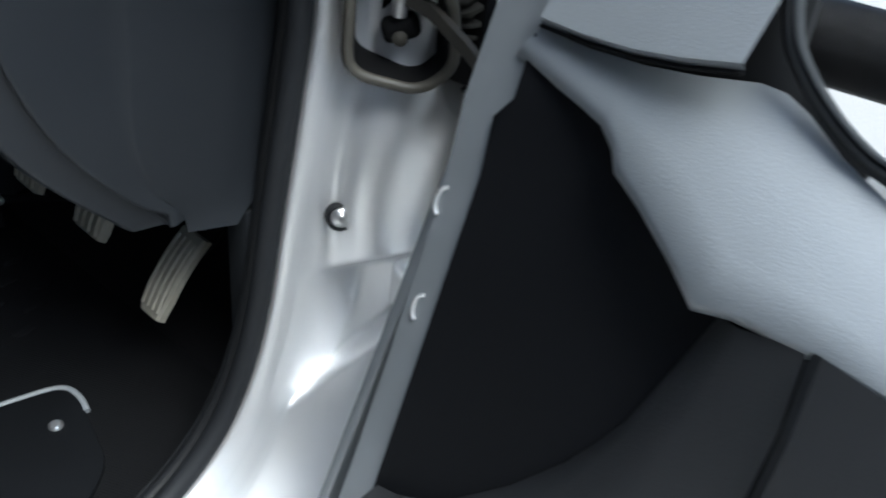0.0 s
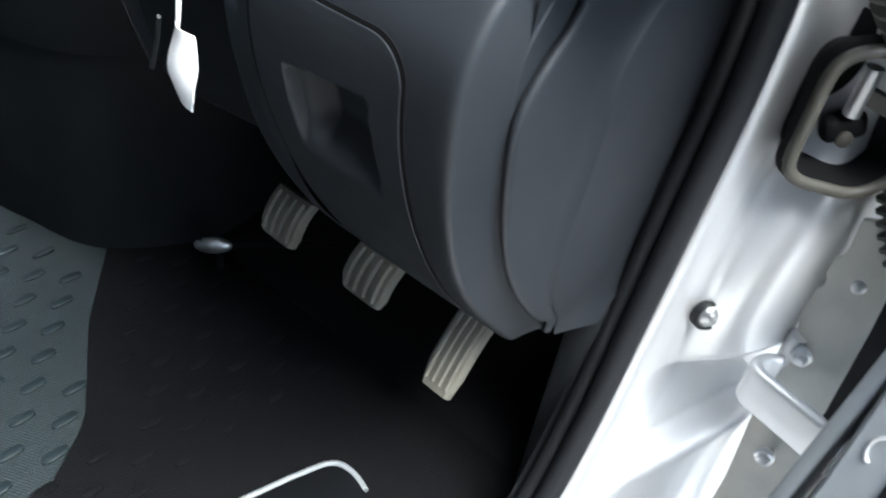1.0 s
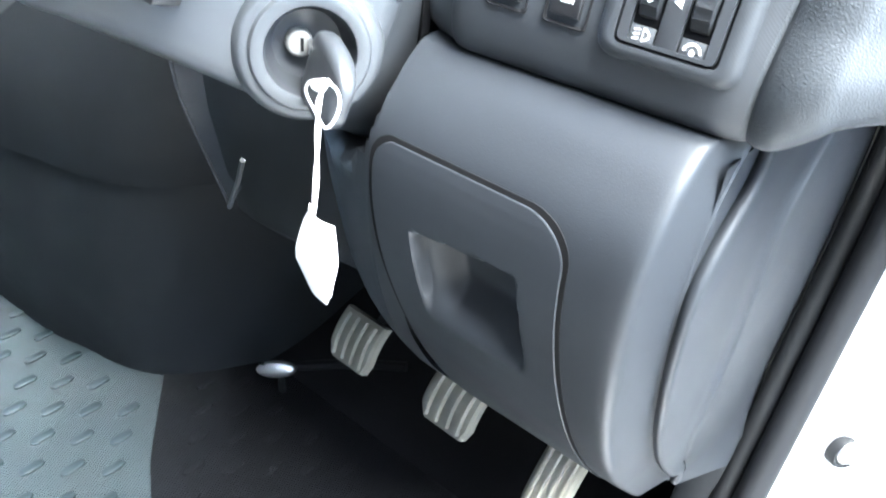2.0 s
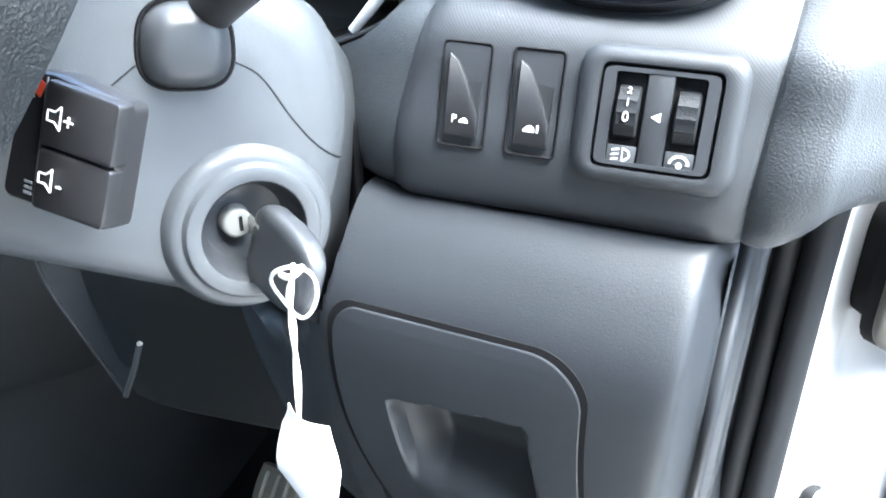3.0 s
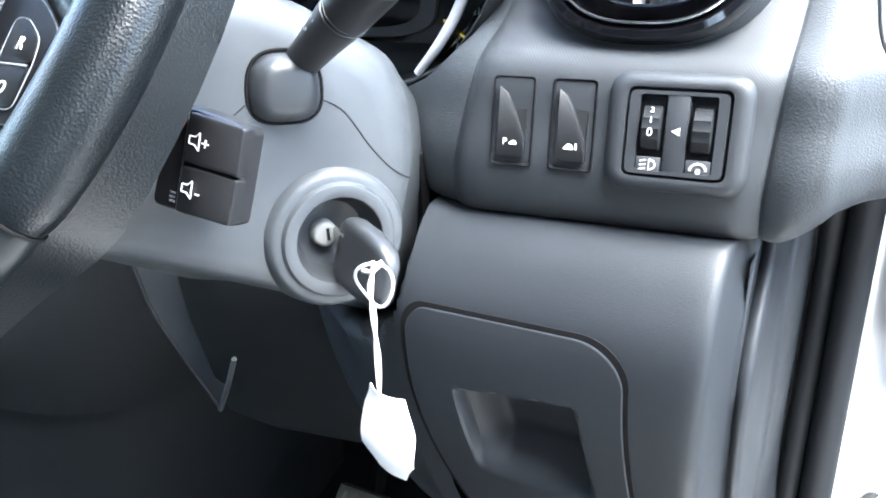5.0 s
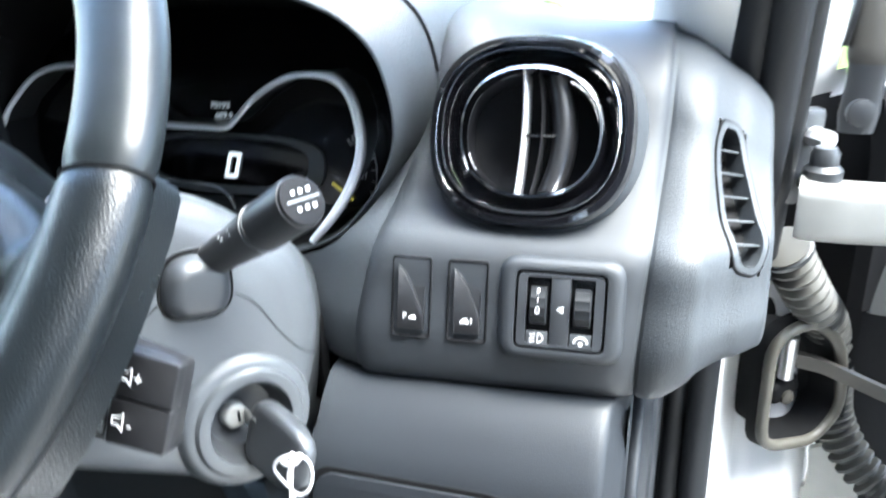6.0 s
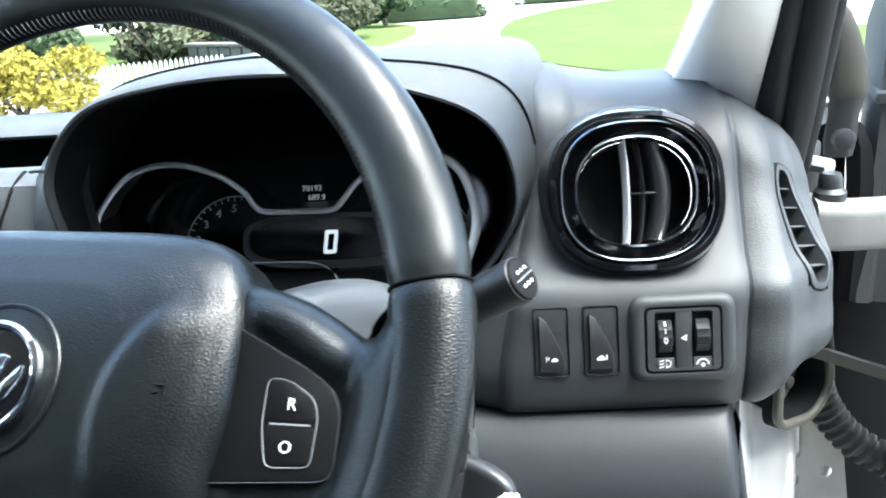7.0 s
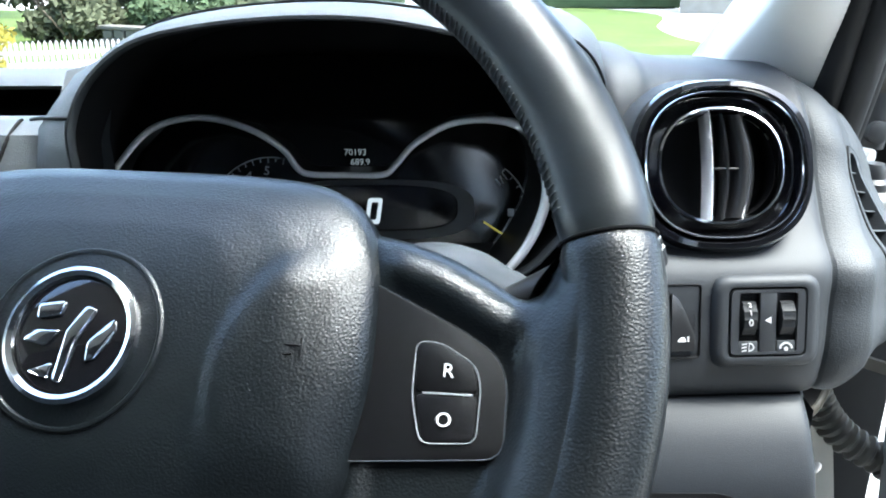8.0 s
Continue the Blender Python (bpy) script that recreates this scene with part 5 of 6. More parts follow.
for sx in (1, -1):
    SP = [(0.082, 0.0480), (0.0900, 0.0454), (0.102, 0.0415), (0.1173, 0.0365), (0.131, 0.0295), (0.1405, 0.0240), (0.1460, 0.0250), (0.1490, 0.0295), (0.1520, 0.0360), (0.1580, 0.0470), (0.168, 0.048), (0.1720, 0.0), (0.165, -0.048), (0.142, -0.074), (0.122, -0.098), (0.112, -0.101), (0.100, -0.090), (0.085, -0.082), (0.080, -0.06), (0.079, 0.0)]
    SP = [(p.x * sx, p.y) for p in smooth_path([(a, b, 0) for a, b in SP], 3, True)]
    if sx < 0:
        SP = SP[::-1]
    pts = [Vector((x, y)) for x, y in SP]
    mid = sum(pts, Vector((0, 0))) / len(pts)

    def spoke_top(p):
        """Height of the spoke: a round bar along its edge, a bed for the buttons inside, rising to the rim."""
        d = min((a - p - (b - a) * max(-1.0, min(0.0, (a - p).dot(b - a) / (b - a).length_squared))).length for a, b in zip(pts, pts[1:] + pts[:1]))
        bar = math.sqrt(max(0.0, 1 - (1 - min(d / 0.0125, 1.0)) ** 2))
        r = math.hypot(p.x - RC.x, p.y - RC.y)
        h = -0.0160 + 0.0155 * bar - 0.0055 * step(d, 0.0125, 0.0235) * (1 - step(r, 0.138, 0.150))
        return h + 0.0095 * step(r, 0.138, 0.163) * bar - 0.0080 * (1 - step(abs(p.x), 0.082, 0.104))

    rings = [[(p.x, p.y, h) for p in pts] for h in (-0.030, -0.022)]
    for k in range(41):
        q = 1 - (k / 41) ** 1.6
        rings.append([(*(mid + (p - mid) * q), spoke_top(mid + (p - mid) * q)) for p in pts])
    spoke = part("spoke", loft(rings, True, (False, True), W), PAD, wheel, "grained spoke with black button panel", 60)
    BP = rounded([(0.0800 * sx, 0.0285), (0.0965 * sx, 0.0222), (0.1250 * sx, 0.0092), (0.1358 * sx, 0.0022), (0.1392 * sx, -0.0060), (0.1394 * sx, -0.0285), (0.0800 * sx, -0.0345)], 0.006, 4)
    panel = part("button_panel", slab(BP if sx > 0 else BP[::-1], -0.008, -0.0028, W, 0.0006), PANEL, spoke, "matt black button panel")
    part("panel_edge", tube([W @ Vector((p[0], p[1], -0.0031)) for p in BP], 0.0003, 4, True), BEZEL, panel)
    upper = rounded([(0.1104 * sx, 0.0049), (0.1179 * sx, 0.0047), (0.1288 * sx, -0.0014), (0.1308 * sx, -0.0100), (0.1111 * sx, -0.0104)], 0.0026, 3)
    lower = rounded([(0.1112 * sx, -0.0112), (0.1308 * sx, -0.0108), (0.1307 * sx, -0.0243), (0.1147 * sx, -0.0256)], 0.0026, 3)
    for o, ch, cy in ((upper, "R", -0.0038), (lower, "O", -0.0188)):
        part("button", slab(o if sx > 0 else o[::-1], -0.004, -0.0018, W, 0.0006), PANEL, panel)
        if sx > 0:
            words(ch, 0.0062, W @ pose(0.1210, cy, -0.0015), "letter", WHITE, panel)
    part("button_outline", tube([W @ Vector((p[0], p[1], -0.0022)) for p in rounded([(0.1100 * sx, 0.0053), (0.1181 * sx, 0.0051), (0.1293 * sx, -0.0012), (0.1314 * sx, -0.0080), (0.1312 * sx, -0.0247), (0.1143 * sx, -0.0261), (0.1104 * sx, -0.0120)], 0.0035, 4)], 0.00020, 4, True), PIPING, panel)
    part("button_line", rbox(0.0155, 0.0006, 0.0006, 0, W @ pose(0.1214 * sx, -0.0107, -0.0018, 0, 0, 1.5)), PIPING, panel)
part("hub", loft([squircle(r, r, 2, 32, 0, 0, h) for r, h in ((0.05, -0.09), (0.055, -0.05), (0.07, -0.030))], True, (True, True), W), BLACK, wheel)

# ================= pedals =================
def pedal(name, label, centre, w, h, ribs, tilt, arm):
    th = thing(name, label, "pedal")
    m = axes(centre, (1, -0.06, 0.05), (0, math.sin(radians(tilt)), math.cos(radians(tilt))))
    rings = []
    for k in range(9):
        t = k / 8
        bow = -0.006 * (2 * t - 1) ** 2
        ww = w * (0.80 + 0.20 * min(1, 4 * t)) / 2
        rings.append([(-ww, h * (t - 0.5), bow), (-ww + 0.003, h * (t - 0.5), bow + 0.003), (ww - 0.003, h * (t - 0.5), bow + 0.003), (ww, h * (t - 0.5), bow), (ww, h * (t - 0.5), bow - 0.008), (-ww, h * (t - 0.5), bow - 0.008)])
    p = part("pad", loft(rings, True, (True, True), m), PEDAL, th, "worn pale rubber pad with ribs")
    for k in range(ribs):
        x = (-0.5 + (k + 0.5) / ribs) * w * 0.86
        part("rib", tube([m @ Vector((x, h * t, 0.0032 - 0.006 * (2 * t) ** 2)) for t in (-0.42, -0.2, 0, 0.2, 0.42)], w / ribs * 0.24, 6, flat=0.6), PEDAL, p)
    part("arm", tube(smooth_path([m @ Vector((0, h * 0.1, -0.008)), m @ Vector((0, h * 0.6, -0.03)), Vector(centre) + Vector(arm) * 0.5 + Vector((0, 0.03, 0.02)), Vector(centre) + Vector(arm)], 5), 0.008, 8), BLACK, th)
    return th


pedal("clutch_pedal", "worn pale rubber clutch pedal pad on a black arm", (-0.701, 0.405, 0.729), 0.060, 0.056, 4, 33, (0.01, 0.09, 0.24))
pedal("brake_pedal", "worn pale rubber brake pedal pad on a black arm", (-0.568, 0.401, 0.735), 0.062, 0.052, 4, 36, (0.01, 0.09, 0.24))
pedal("accelerator_pedal", "long ribbed pale rubber accelerator pedal", (-0.452, 0.410, 0.712), 0.042, 0.100, 4, 40, (0.0, 0.06, 0.20))

# ================= floor studs, mat =================
stud_me = None
for i in range(24):
    for j in range(9):
        x = -0.58 - i * 0.031
        y = -0.12 + j * 0.058 + (0.029 if i % 2 else 0.0)
        if x > -0.70 or y > 0.36 or (x < -0.9 and y > 0.27) or y > 0.155 + (-0.72 - x) * 0.64 - 0.012:
            continue
        if stud_me is None:
            s0 = part("stud", dome(squircle(0.0058, 0.0140, 3.0, 16), [(1.0, 0.0), (0.97, 0.0022), (0.80, 0.0030)], None), STUD, floor)
            stud_me = s0.data
            s0.location = (x, y, 0.575)
        else:
            s1 = new("stud", stud_me)
            s1.parent, s1.location = floor, (x, y, 0.575)
# Dark overlay and studs laid where shade crosses the footwell floor
shade_floor = thing("footwell_shade", "darker copy of the ribbed floor put in for footwell shade", "mat")
part("shade_sheet", slab(rounded([(-0.958, 0.335), (-0.84, 0.232), (-0.72, 0.155), (-0.64, 0.04), (-0.60, -0.50), (-0.325, -0.50), (-0.325, 0.425), (-0.86, 0.425)], 0.02, 3), 0.5755, 0.5778, None, 0.001), SHADED_FLOOR, shade_floor)
k = 0
stud2 = None
for i in range(18):
    for j in range(9):
        x = -0.58 - i * 0.031
        y = -0.12 + j * 0.058 + (0.029 if i % 2 else 0.0)
        if x < -0.70 and y < 0.18 + (-0.72 - x) * 0.64 + 0.01 or x > -0.60 or y > 0.40:
            continue
        if stud2 is None:
            s0 = part("stud", dome(squircle(0.0058, 0.0140, 3.0, 16), [(1.0, 0.0), (0.97, 0.0016), (0.80, 0.0022)], None), SHADED_FLOOR, shade_floor)
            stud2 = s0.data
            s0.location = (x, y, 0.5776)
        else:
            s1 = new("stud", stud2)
            s1.parent, s1.location = shade_floor, (x, y, 0.5776)
mat = thing("floor_mat", "black floor mat with pale bound edge and fixing stud", "floor mat")
MO = [(-0.66, -0.30), (-0.355, -0.30), (-0.345, 0.10), (-0.355, 0.235), (-0.385, 0.276), (-0.478, 0.302), (-0.500, 0.296), (-0.515, 0.262), (-0.545, 0.165), (-0.60, 0.02), (-0.66, -0.12)]
MO = rounded(MO, 0.02, 4)
part("mat_body", slab(MO, 0.5778, 0.5845, None, 0.002), MAT, mat)
part("mat_binding", tube(smooth_path([(-0.66, -0.12, 0.583), (-0.60, 0.02, 0.583), (-0.545, 0.165, 0.583), (-0.515, 0.262, 0.583), (-0.500, 0.296, 0.583), (-0.478, 0.302, 0.583), (-0.455, 0.297, 0.582)], 6), 0.0036, 8), PIPING, mat)
part("mat_stud", loft([squircle(r, r, 2, 20, -0.458, 0.264, h) for r, h in ((0.008, 0.581), (0.0075, 0.585), (0.005, 0.588))], True, (False, True)), STEEL, mat)
# Glint by the console foot, built as a steel ball with a dim bar
glint = thing("glint_blob", "small bright ball put in for a glint at the console foot", "outlet")
bm = bmesh.new()
bmesh.ops.create_uvsphere(bm, u_segments=20, v_segments=12, radius=1, matrix=pose(-0.806, 0.385, 0.630, 0, -8, 38) @ Matrix.Diagonal((0.024, 0.009, 0.011, 1)))
part("glint_ball", bm, STEEL, glint)
part("dim_bar", tube(smooth_path([(-0.812, 0.392, 0.628), (-0.79, 0.405, 0.632), (-0.74, 0.44, 0.645), (-0.68, 0.47, 0.66)], 5), 0.006, 8), BLACK, glint)
part("glint_foot", tube([(-0.812, 0.396, 0.628), (-0.815, 0.40, 0.574)], 0.005, 8), BLACK, glint)

# ================= pillar fittings =================
buffer = thing("door_buffer", "domed steel door buffer in a black rubber ring on the pillar", "door buffer")
BU = axes((-0.2600, 0.4630, 0.8652), (0.55, 0.80, 0.05), (0.0, 0.25, 1))
part("rubber_ring", loft([squircle(r, r, 2, 28, 0, 0, h) for r, h in ((0.0142, -0.008), (0.0140, 0.001), (0.0128, 0.0030), (0.0104, 0.002))], True, (False, False), BU), RUBBER, buffer)
part("buffer_dome", loft([squircle(r, r, 2, 28, 0, 0, h) for r, h in ((0.0104, -0.002), (0.0098, 0.0026), (0.0080, 0.0044), (0.0052, 0.0052), (0.0042, 0.0064), (0.0026, 0.0070))], True, (False, True), BU), STEEL, buffer)

# wiring opening with its pale bezel, and the ribbed sleeve that crosses to the door
opening = thing("wiring_opening", "triangular wiring opening with a yellowed bezel on the pillar", "wiring opening")
OP = axes((-0.2360, 0.4850, 1.0530), (0.74, 0.66, 0.0), (-0.05, -0.02, 1))
OPO = rounded([(-0.037, -0.047), (0.024, -0.058), (0.050, -0.034), (0.040, 0.026), (0.004, 0.055), (-0.037, 0.046)], 0.020, 5)
part("bezel", loft([[(x * s, y * s, h) for x, y, _ in [(p[0], p[1], 0) for p in OPO]] for s, h in ((1.06, -0.004), (1.04, 0.006), (1.0, 0.010), (0.90, 0.010), (0.86, 0.004), (0.82, -0.03), (0.4, -0.045))], True, (False, True), OP), BLACK, opening)
part("bezel_edge", tube([OP @ Vector((p[0] * 0.96, p[1] * 0.96, 0.0085)) for p in OPO], 0.0046, 10, True), YELLOWED, opening, "yellowed bezel edge")
part("plug", rbox(0.030, 0.020, 0.016, 0.006, OP @ pose(0.004, -0.014, -0.014, 0, 0, 20), 3), BLACK, opening)
part("screw", loft([squircle(r, r, 2, 16, 0.004, -0.020, h) for r, h in ((0.006, -0.010), (0.006, -0.004), (0.003, -0.0025))], True, (False, True), OP), BEIGE, opening)

sleeve = thing("wiring_sleeve", "ribbed black rubber wiring sleeve between pillar and door", "wiring sleeve")
spine = smooth_path([(-0.262, 0.440, 1.175), (-0.240, 0.465, 1.135), (-0.212, 0.520, 1.085), (-0.197, 0.545, 1.030), (-0.188, 0.546, 0.985), (-0.160, 0.535, 0.945), (-0.115, 0.520, 0.92)], 22)
rad = []
for k in range(len(spine)):
    rad.append(0.0140 + (0.0030 if k % 4 < 2 else -0.0020))
part("ribbed_tube", tube(spine, rad, 16), SLEEVE, sleeve)
for k in (3, len(spine) - 4):
    part("end_collar", tube([spine[k - 2], spine[k - 1], spine[k], spine[k + 1], spine[k + 2]], [0.0165, 0.0185, 0.0185, 0.0185, 0.0165], 20), BEZEL, sleeve)

strap = thing("check_strap", "flat grey steel door check strap", "check strap")
part("strap_bar", loft([[(x, y - 0.0035, z + 0.0055), (x, y + 0.0035, z + 0.0055), (x, y + 0.0035, z - 0.0055), (x, y - 0.0035, z - 0.0055)] for x, y, z in ((-0.243, 0.492, 1.068), (-0.215, 0.500, 1.060), (-0.175, 0.492, 1.048), (-0.135, 0.475, 1.040))], True, (True, True)), BEIGE, strap)
part("strap_pin", tube([(-0.240, 0.492, 1.050), (-0.240, 0.492, 1.085)], 0.006, 12), STEEL, strap)

# hinges
hinge_lo = part("lower_hinge", rbox(0.004, 0.004, 0.004, 0, pose(-0.197, 0.522, 0.82)), STEEL, body, "bent painted steel lower door hinge with bolts")
LEAFO = [(-0.213, 0.955), (-0.196, 0.962), (-0.184, 0.958), (-0.172, 0.935), (-0.165, 0.87), (-0.160, 0.80), (-0.155, 0.735), (-0.152, 0.62), (-0.196, 0.62), (-0.198, 0.70), (-0.206, 0.76), (-0.208, 0.80), (-0.212, 0.85), (-0.217, 0.862), (-0.217, 0.884), (-0.2125, 0.889), (-0.2125, 0.898), (-0.2185, 0.902), (-0.2185, 0.914), (-0.2115, 0.918), (-0.2105, 0.93)]


def leaf_y(z):
    return 0.545 - 0.075 * step(0.95 - z, 0.0, 0.34)


part("hinge_leaf", loft([[(x + 0.010, leaf_y(z) + d, z) for x, z in rounded(LEAFO, 0.0025, 2)] for d in (0.0, 0.006)], True, (True, True)), DUSTY, hinge_lo)
STRAP = smooth_path([(-0.198, 0.512, 0), (-0.208, 0.507, 0), (-0.2125, 0.496, 0), (-0.207, 0.486, 0), (-0.192, 0.479, 0), (-0.165, 0.468, 0), (-0.118, 0.448, 0)], 6)
rings = []
for k, p in enumerate(STRAP):
    t = (STRAP[min(k + 1, len(STRAP) - 1)] - STRAP[max(k - 1, 0)]).normalized()
    n = Vector((t.y, -t.x, 0))
    low = 0.804 + 0.16 * (p.x + 0.21)
    rings.append([p + n * a + Vector((0, 0, low + c)) for a, c in rounded([(-0.0055, -0.021), (0.0055, -0.021), (0.0055, 0.021), (-0.0055, 0.021)], 0.0050, 4)])
part("hinge_arm", loft(rings, True, (True, True)), PAINT, hinge_lo, "bent silver painted strap", 60)
part("hinge_pin", tube([(-0.197, 0.522, 0.792), (-0.197, 0.522, 0.848)], 0.0085, 16), STEEL, hinge_lo)
for bx, by, bz in ((-0.1815, 0.5385, 0.907), (-0.188, 0.5110, 0.838), (-0.170, 0.4830, 0.745)):
    part("bolt", loft([squircle(r, r, 2, 18, 0, 0, h) for r, h in ((0.0085, -0.002), (0.0085, 0.002), (0.0060, 0.003), (0.0058, 0.007), (0.0040, 0.0078))], True, (False, True), axes((bx, by, bz), (0.9, 0.3, 0), (0, 0.2, 1))), STEEL, hinge_lo)
hinge_hi = part("upper_hinge", rbox(0.004, 0.004, 0.004, 0, pose(-0.246, 0.418, 1.22)), STEEL, body, "cast pale grey upper door hinge arm")
part("hinge_arm", loft([[(x + dy * 0.15, y + dy, z + dz) for dy, dz in rounded([(-0.014, -0.0165), (0.014, -0.0165), (0.014, 0.0165), (-0.014, 0.0165)], 0.007, 3)] for x, y, z in ((-0.2655, 0.386, 1.2205), (-0.2620, 0.385, 1.2190), (-0.235, 0.390, 1.2170), (-0.205, 0.398, 1.2150), (-0.186, 0.404, 1.2140))], True, (True, True)), HINGE, hinge_hi)
part("hinge_socket", rbox(0.014, 0.030, 0.040, 0.003, pose(-0.180, 0.407, 1.214, 0, 0, 12)), BLACK, hinge_hi)
part("hinge_knuckle", loft([squircle(r, r, 2, 24, -0.2530, 0.3960, z) for r, z in ((0.0110, 1.225), (0.0110, 1.240), (0.0080, 1.243), (0.0080, 1.249), (0.0060, 1.253))], True, (True, True)), BEZEL, hinge_hi)
part("hinge_pad", rbox(0.022, 0.012, 0.060, 0.004, pose(-0.262, 0.425, 1.240, 0, 0, 30)), BEZEL, hinge_hi)
for dz in (0.014, -0.014):
    part("bolt", tube([(-0.258, 0.420, 1.240 + dz), (-0.250, 0.408, 1.240 + dz)], 0.006, 8), STEEL, hinge_hi)
cover = thing("hinge_cover", "dusty beige moulded cover between pillar and door", "cover")
part("cover_shell", loft([[(cx + w * math.cos(a), cy + 0.6 * w * math.sin(a), z) for a in [2 * math.pi * k / 20 for k in range(20)]] for cx, cy, z, w in ((-0.2258, 0.455, 1.2925, 0.0125), (-0.2258, 0.455, 1.296, 0.0140), (-0.2260, 0.456, 1.304, 0.0145), (-0.2275, 0.457, 1.320, 0.0138), (-0.2310, 0.458, 1.340, 0.0112), (-0.2345, 0.459, 1.355, 0.0078), (-0.2370, 0.460, 1.364, 0.0030))], True, (True, True)), BEIGE, cover)
part("cover_band", loft([[(cx + w * math.cos(a), cy + 0.6 * w * math.sin(a), z) for a in [2 * math.pi * k / 20 for k in range(20)]] for cx, cy, z, w in ((-0.2280, 0.455, 1.250, 0.0105), (-0.2278, 0.455, 1.262, 0.0120), (-0.2270, 0.455, 1.280, 0.0112), (-0.2258, 0.455, 1.2940, 0.0128))], True, (True, True)), BEZEL, cover)
part("cover_screw", loft([squircle(r, r, 2, 18, 0, 0, h) for r, h in ((0.0085, -0.002), (0.0085, 0.003), (0.005, 0.0045))], True, (False, True), axes((-0.2285, 0.4470, 1.2640), (1, 0.1, 0), (0, 0, 1))), BEZEL, cover)
part("cover_slot", rbox(0.004, 0.006, 0.030, 0.001, pose(-0.2405, 0.452, 1.318, 0, 8, 0)), SWITCH, cover)
# Backing plates give the gap's shade as black and hide the bright ground
pocket = thing("hinge_pocket", "black flap and backing plates put in for the shaded gap behind the hinge", "hinge pocket", kind="structure")
part("dark_backing", loft([[(-0.264, 0.500, z), (-0.235, 0.522, z), (x1, 0.528, z), (x1, 0.540, z), (-0.264, 0.540, z)] for z, x1 in ((1.00, -0.186), (1.10, -0.186), (1.17, -0.190), (1.255, -0.196), (1.275, -0.206))], True, (True, True)), BLACK, pocket)
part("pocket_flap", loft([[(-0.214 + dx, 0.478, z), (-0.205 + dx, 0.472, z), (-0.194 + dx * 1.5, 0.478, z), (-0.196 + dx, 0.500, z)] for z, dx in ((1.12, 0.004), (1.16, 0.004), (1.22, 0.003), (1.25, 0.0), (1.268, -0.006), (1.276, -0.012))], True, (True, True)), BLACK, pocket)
part("side_backing", rbox(0.125, 0.008, 0.52, 0.002, pose(-0.1525, 0.590, 0.83)), BLACK, pocket)
wing = thing("front_wing", "silver painted front wing beyond the hinge pillar", "wing", kind="structure")
part("wing_panel", loft([[(-0.19, 0.60, 0.55), (-0.10, 0.72, 0.55), (-0.10, 1.3, 0.55)], [(-0.19, 0.60, 1.15), (-0.12, 0.72, 1.15), (-0.14, 1.3, 1.05)], [(-0.22, 0.62, 1.22), (-0.20, 0.74, 1.20), (-0.24, 1.3, 1.10)], [(-0.34, 0.60, 1.24), (-0.6, 0.9, 1.20), (-0.8, 1.3, 1.10)]], False), PAINT, wing)
part("wing_gap", rbox(0.02, 0.02, 0.62, 0.004, pose(-0.187, 0.60, 0.86)), BLACK, wing)

# ================= the open driver's door =================
door = thing("door_1", "open van door with grey plastic trim and painted edge", "door", kind="structure")
DO = Vector((-0.10, 0.455, 1.10))
DM = axes(DO, (math.cos(radians(12)), -math.sin(radians(12)), 0), (0.059, 0.277, 0.957))
# painted flange along the hinge edge
FL = [(-0.046, 0.30), (-0.044, 0.12), (-0.042, 0.0), (-0.040, -0.06), (-0.032, -0.11), (-0.026, -0.16), (-0.019, -0.26), (-0.014, -0.36), (-0.010, -0.48)]
FR = [(0.004, 0.30), (0.004, 0.12), (0.002, 0.0), (0.004, -0.045), (-0.006, -0.060), (0.004, -0.16), (0.012, -0.26), (0.020, -0.36), (0.028, -0.48)]
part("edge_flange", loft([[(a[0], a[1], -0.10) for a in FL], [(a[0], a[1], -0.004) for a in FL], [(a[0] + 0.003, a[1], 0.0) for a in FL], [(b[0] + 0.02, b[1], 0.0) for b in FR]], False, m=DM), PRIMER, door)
for u0, v0 in ((-0.020, -0.135), (-0.004, -0.215)):
    part("flange_hole", tube([DM @ Vector((u0 + 0.0070 * math.cos(a), v0 + 0.011 * math.sin(a), 0.0006)) for a in [math.pi * (0.55 + 0.9 * k / 9) for k in range(10)]], 0.0016, 6), PAINT, door)
part("outer_skin", rbox(1.05, 0.74, 0.012, 0.004, DM @ pose(0.50, -0.37, -0.10)), PAINT, door)
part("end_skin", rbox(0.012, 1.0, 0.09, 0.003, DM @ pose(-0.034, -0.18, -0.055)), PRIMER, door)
END = [(-0.146, 0.462), (-0.158, 0.462), (-0.163, 0.470), (-0.176, 0.474), (-0.181, 0.470), (-0.190, 0.472), (-0.194, 0.482), (-0.190, 0.510), (-0.150, 0.555)]
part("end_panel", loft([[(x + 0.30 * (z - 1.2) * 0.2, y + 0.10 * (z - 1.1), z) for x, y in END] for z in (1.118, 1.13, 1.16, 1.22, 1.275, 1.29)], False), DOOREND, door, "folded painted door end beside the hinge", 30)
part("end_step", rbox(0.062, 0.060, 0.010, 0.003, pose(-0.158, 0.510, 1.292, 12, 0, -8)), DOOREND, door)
for x, y, z in ((-0.1535, 0.4760, 1.262), (-0.1535, 0.4650, 1.160)):
    part("end_bolt", loft([squircle(r, r, 2, 18, 0, 0, h) for r, h in ((0.0075, -0.002), (0.0075, 0.002), (0.0045, 0.003), (0.0040, 0.006))], True, (False, True), axes((x, y, z), (1, 0.2, 0), (0, 0.1, 1))), STEEL, door)
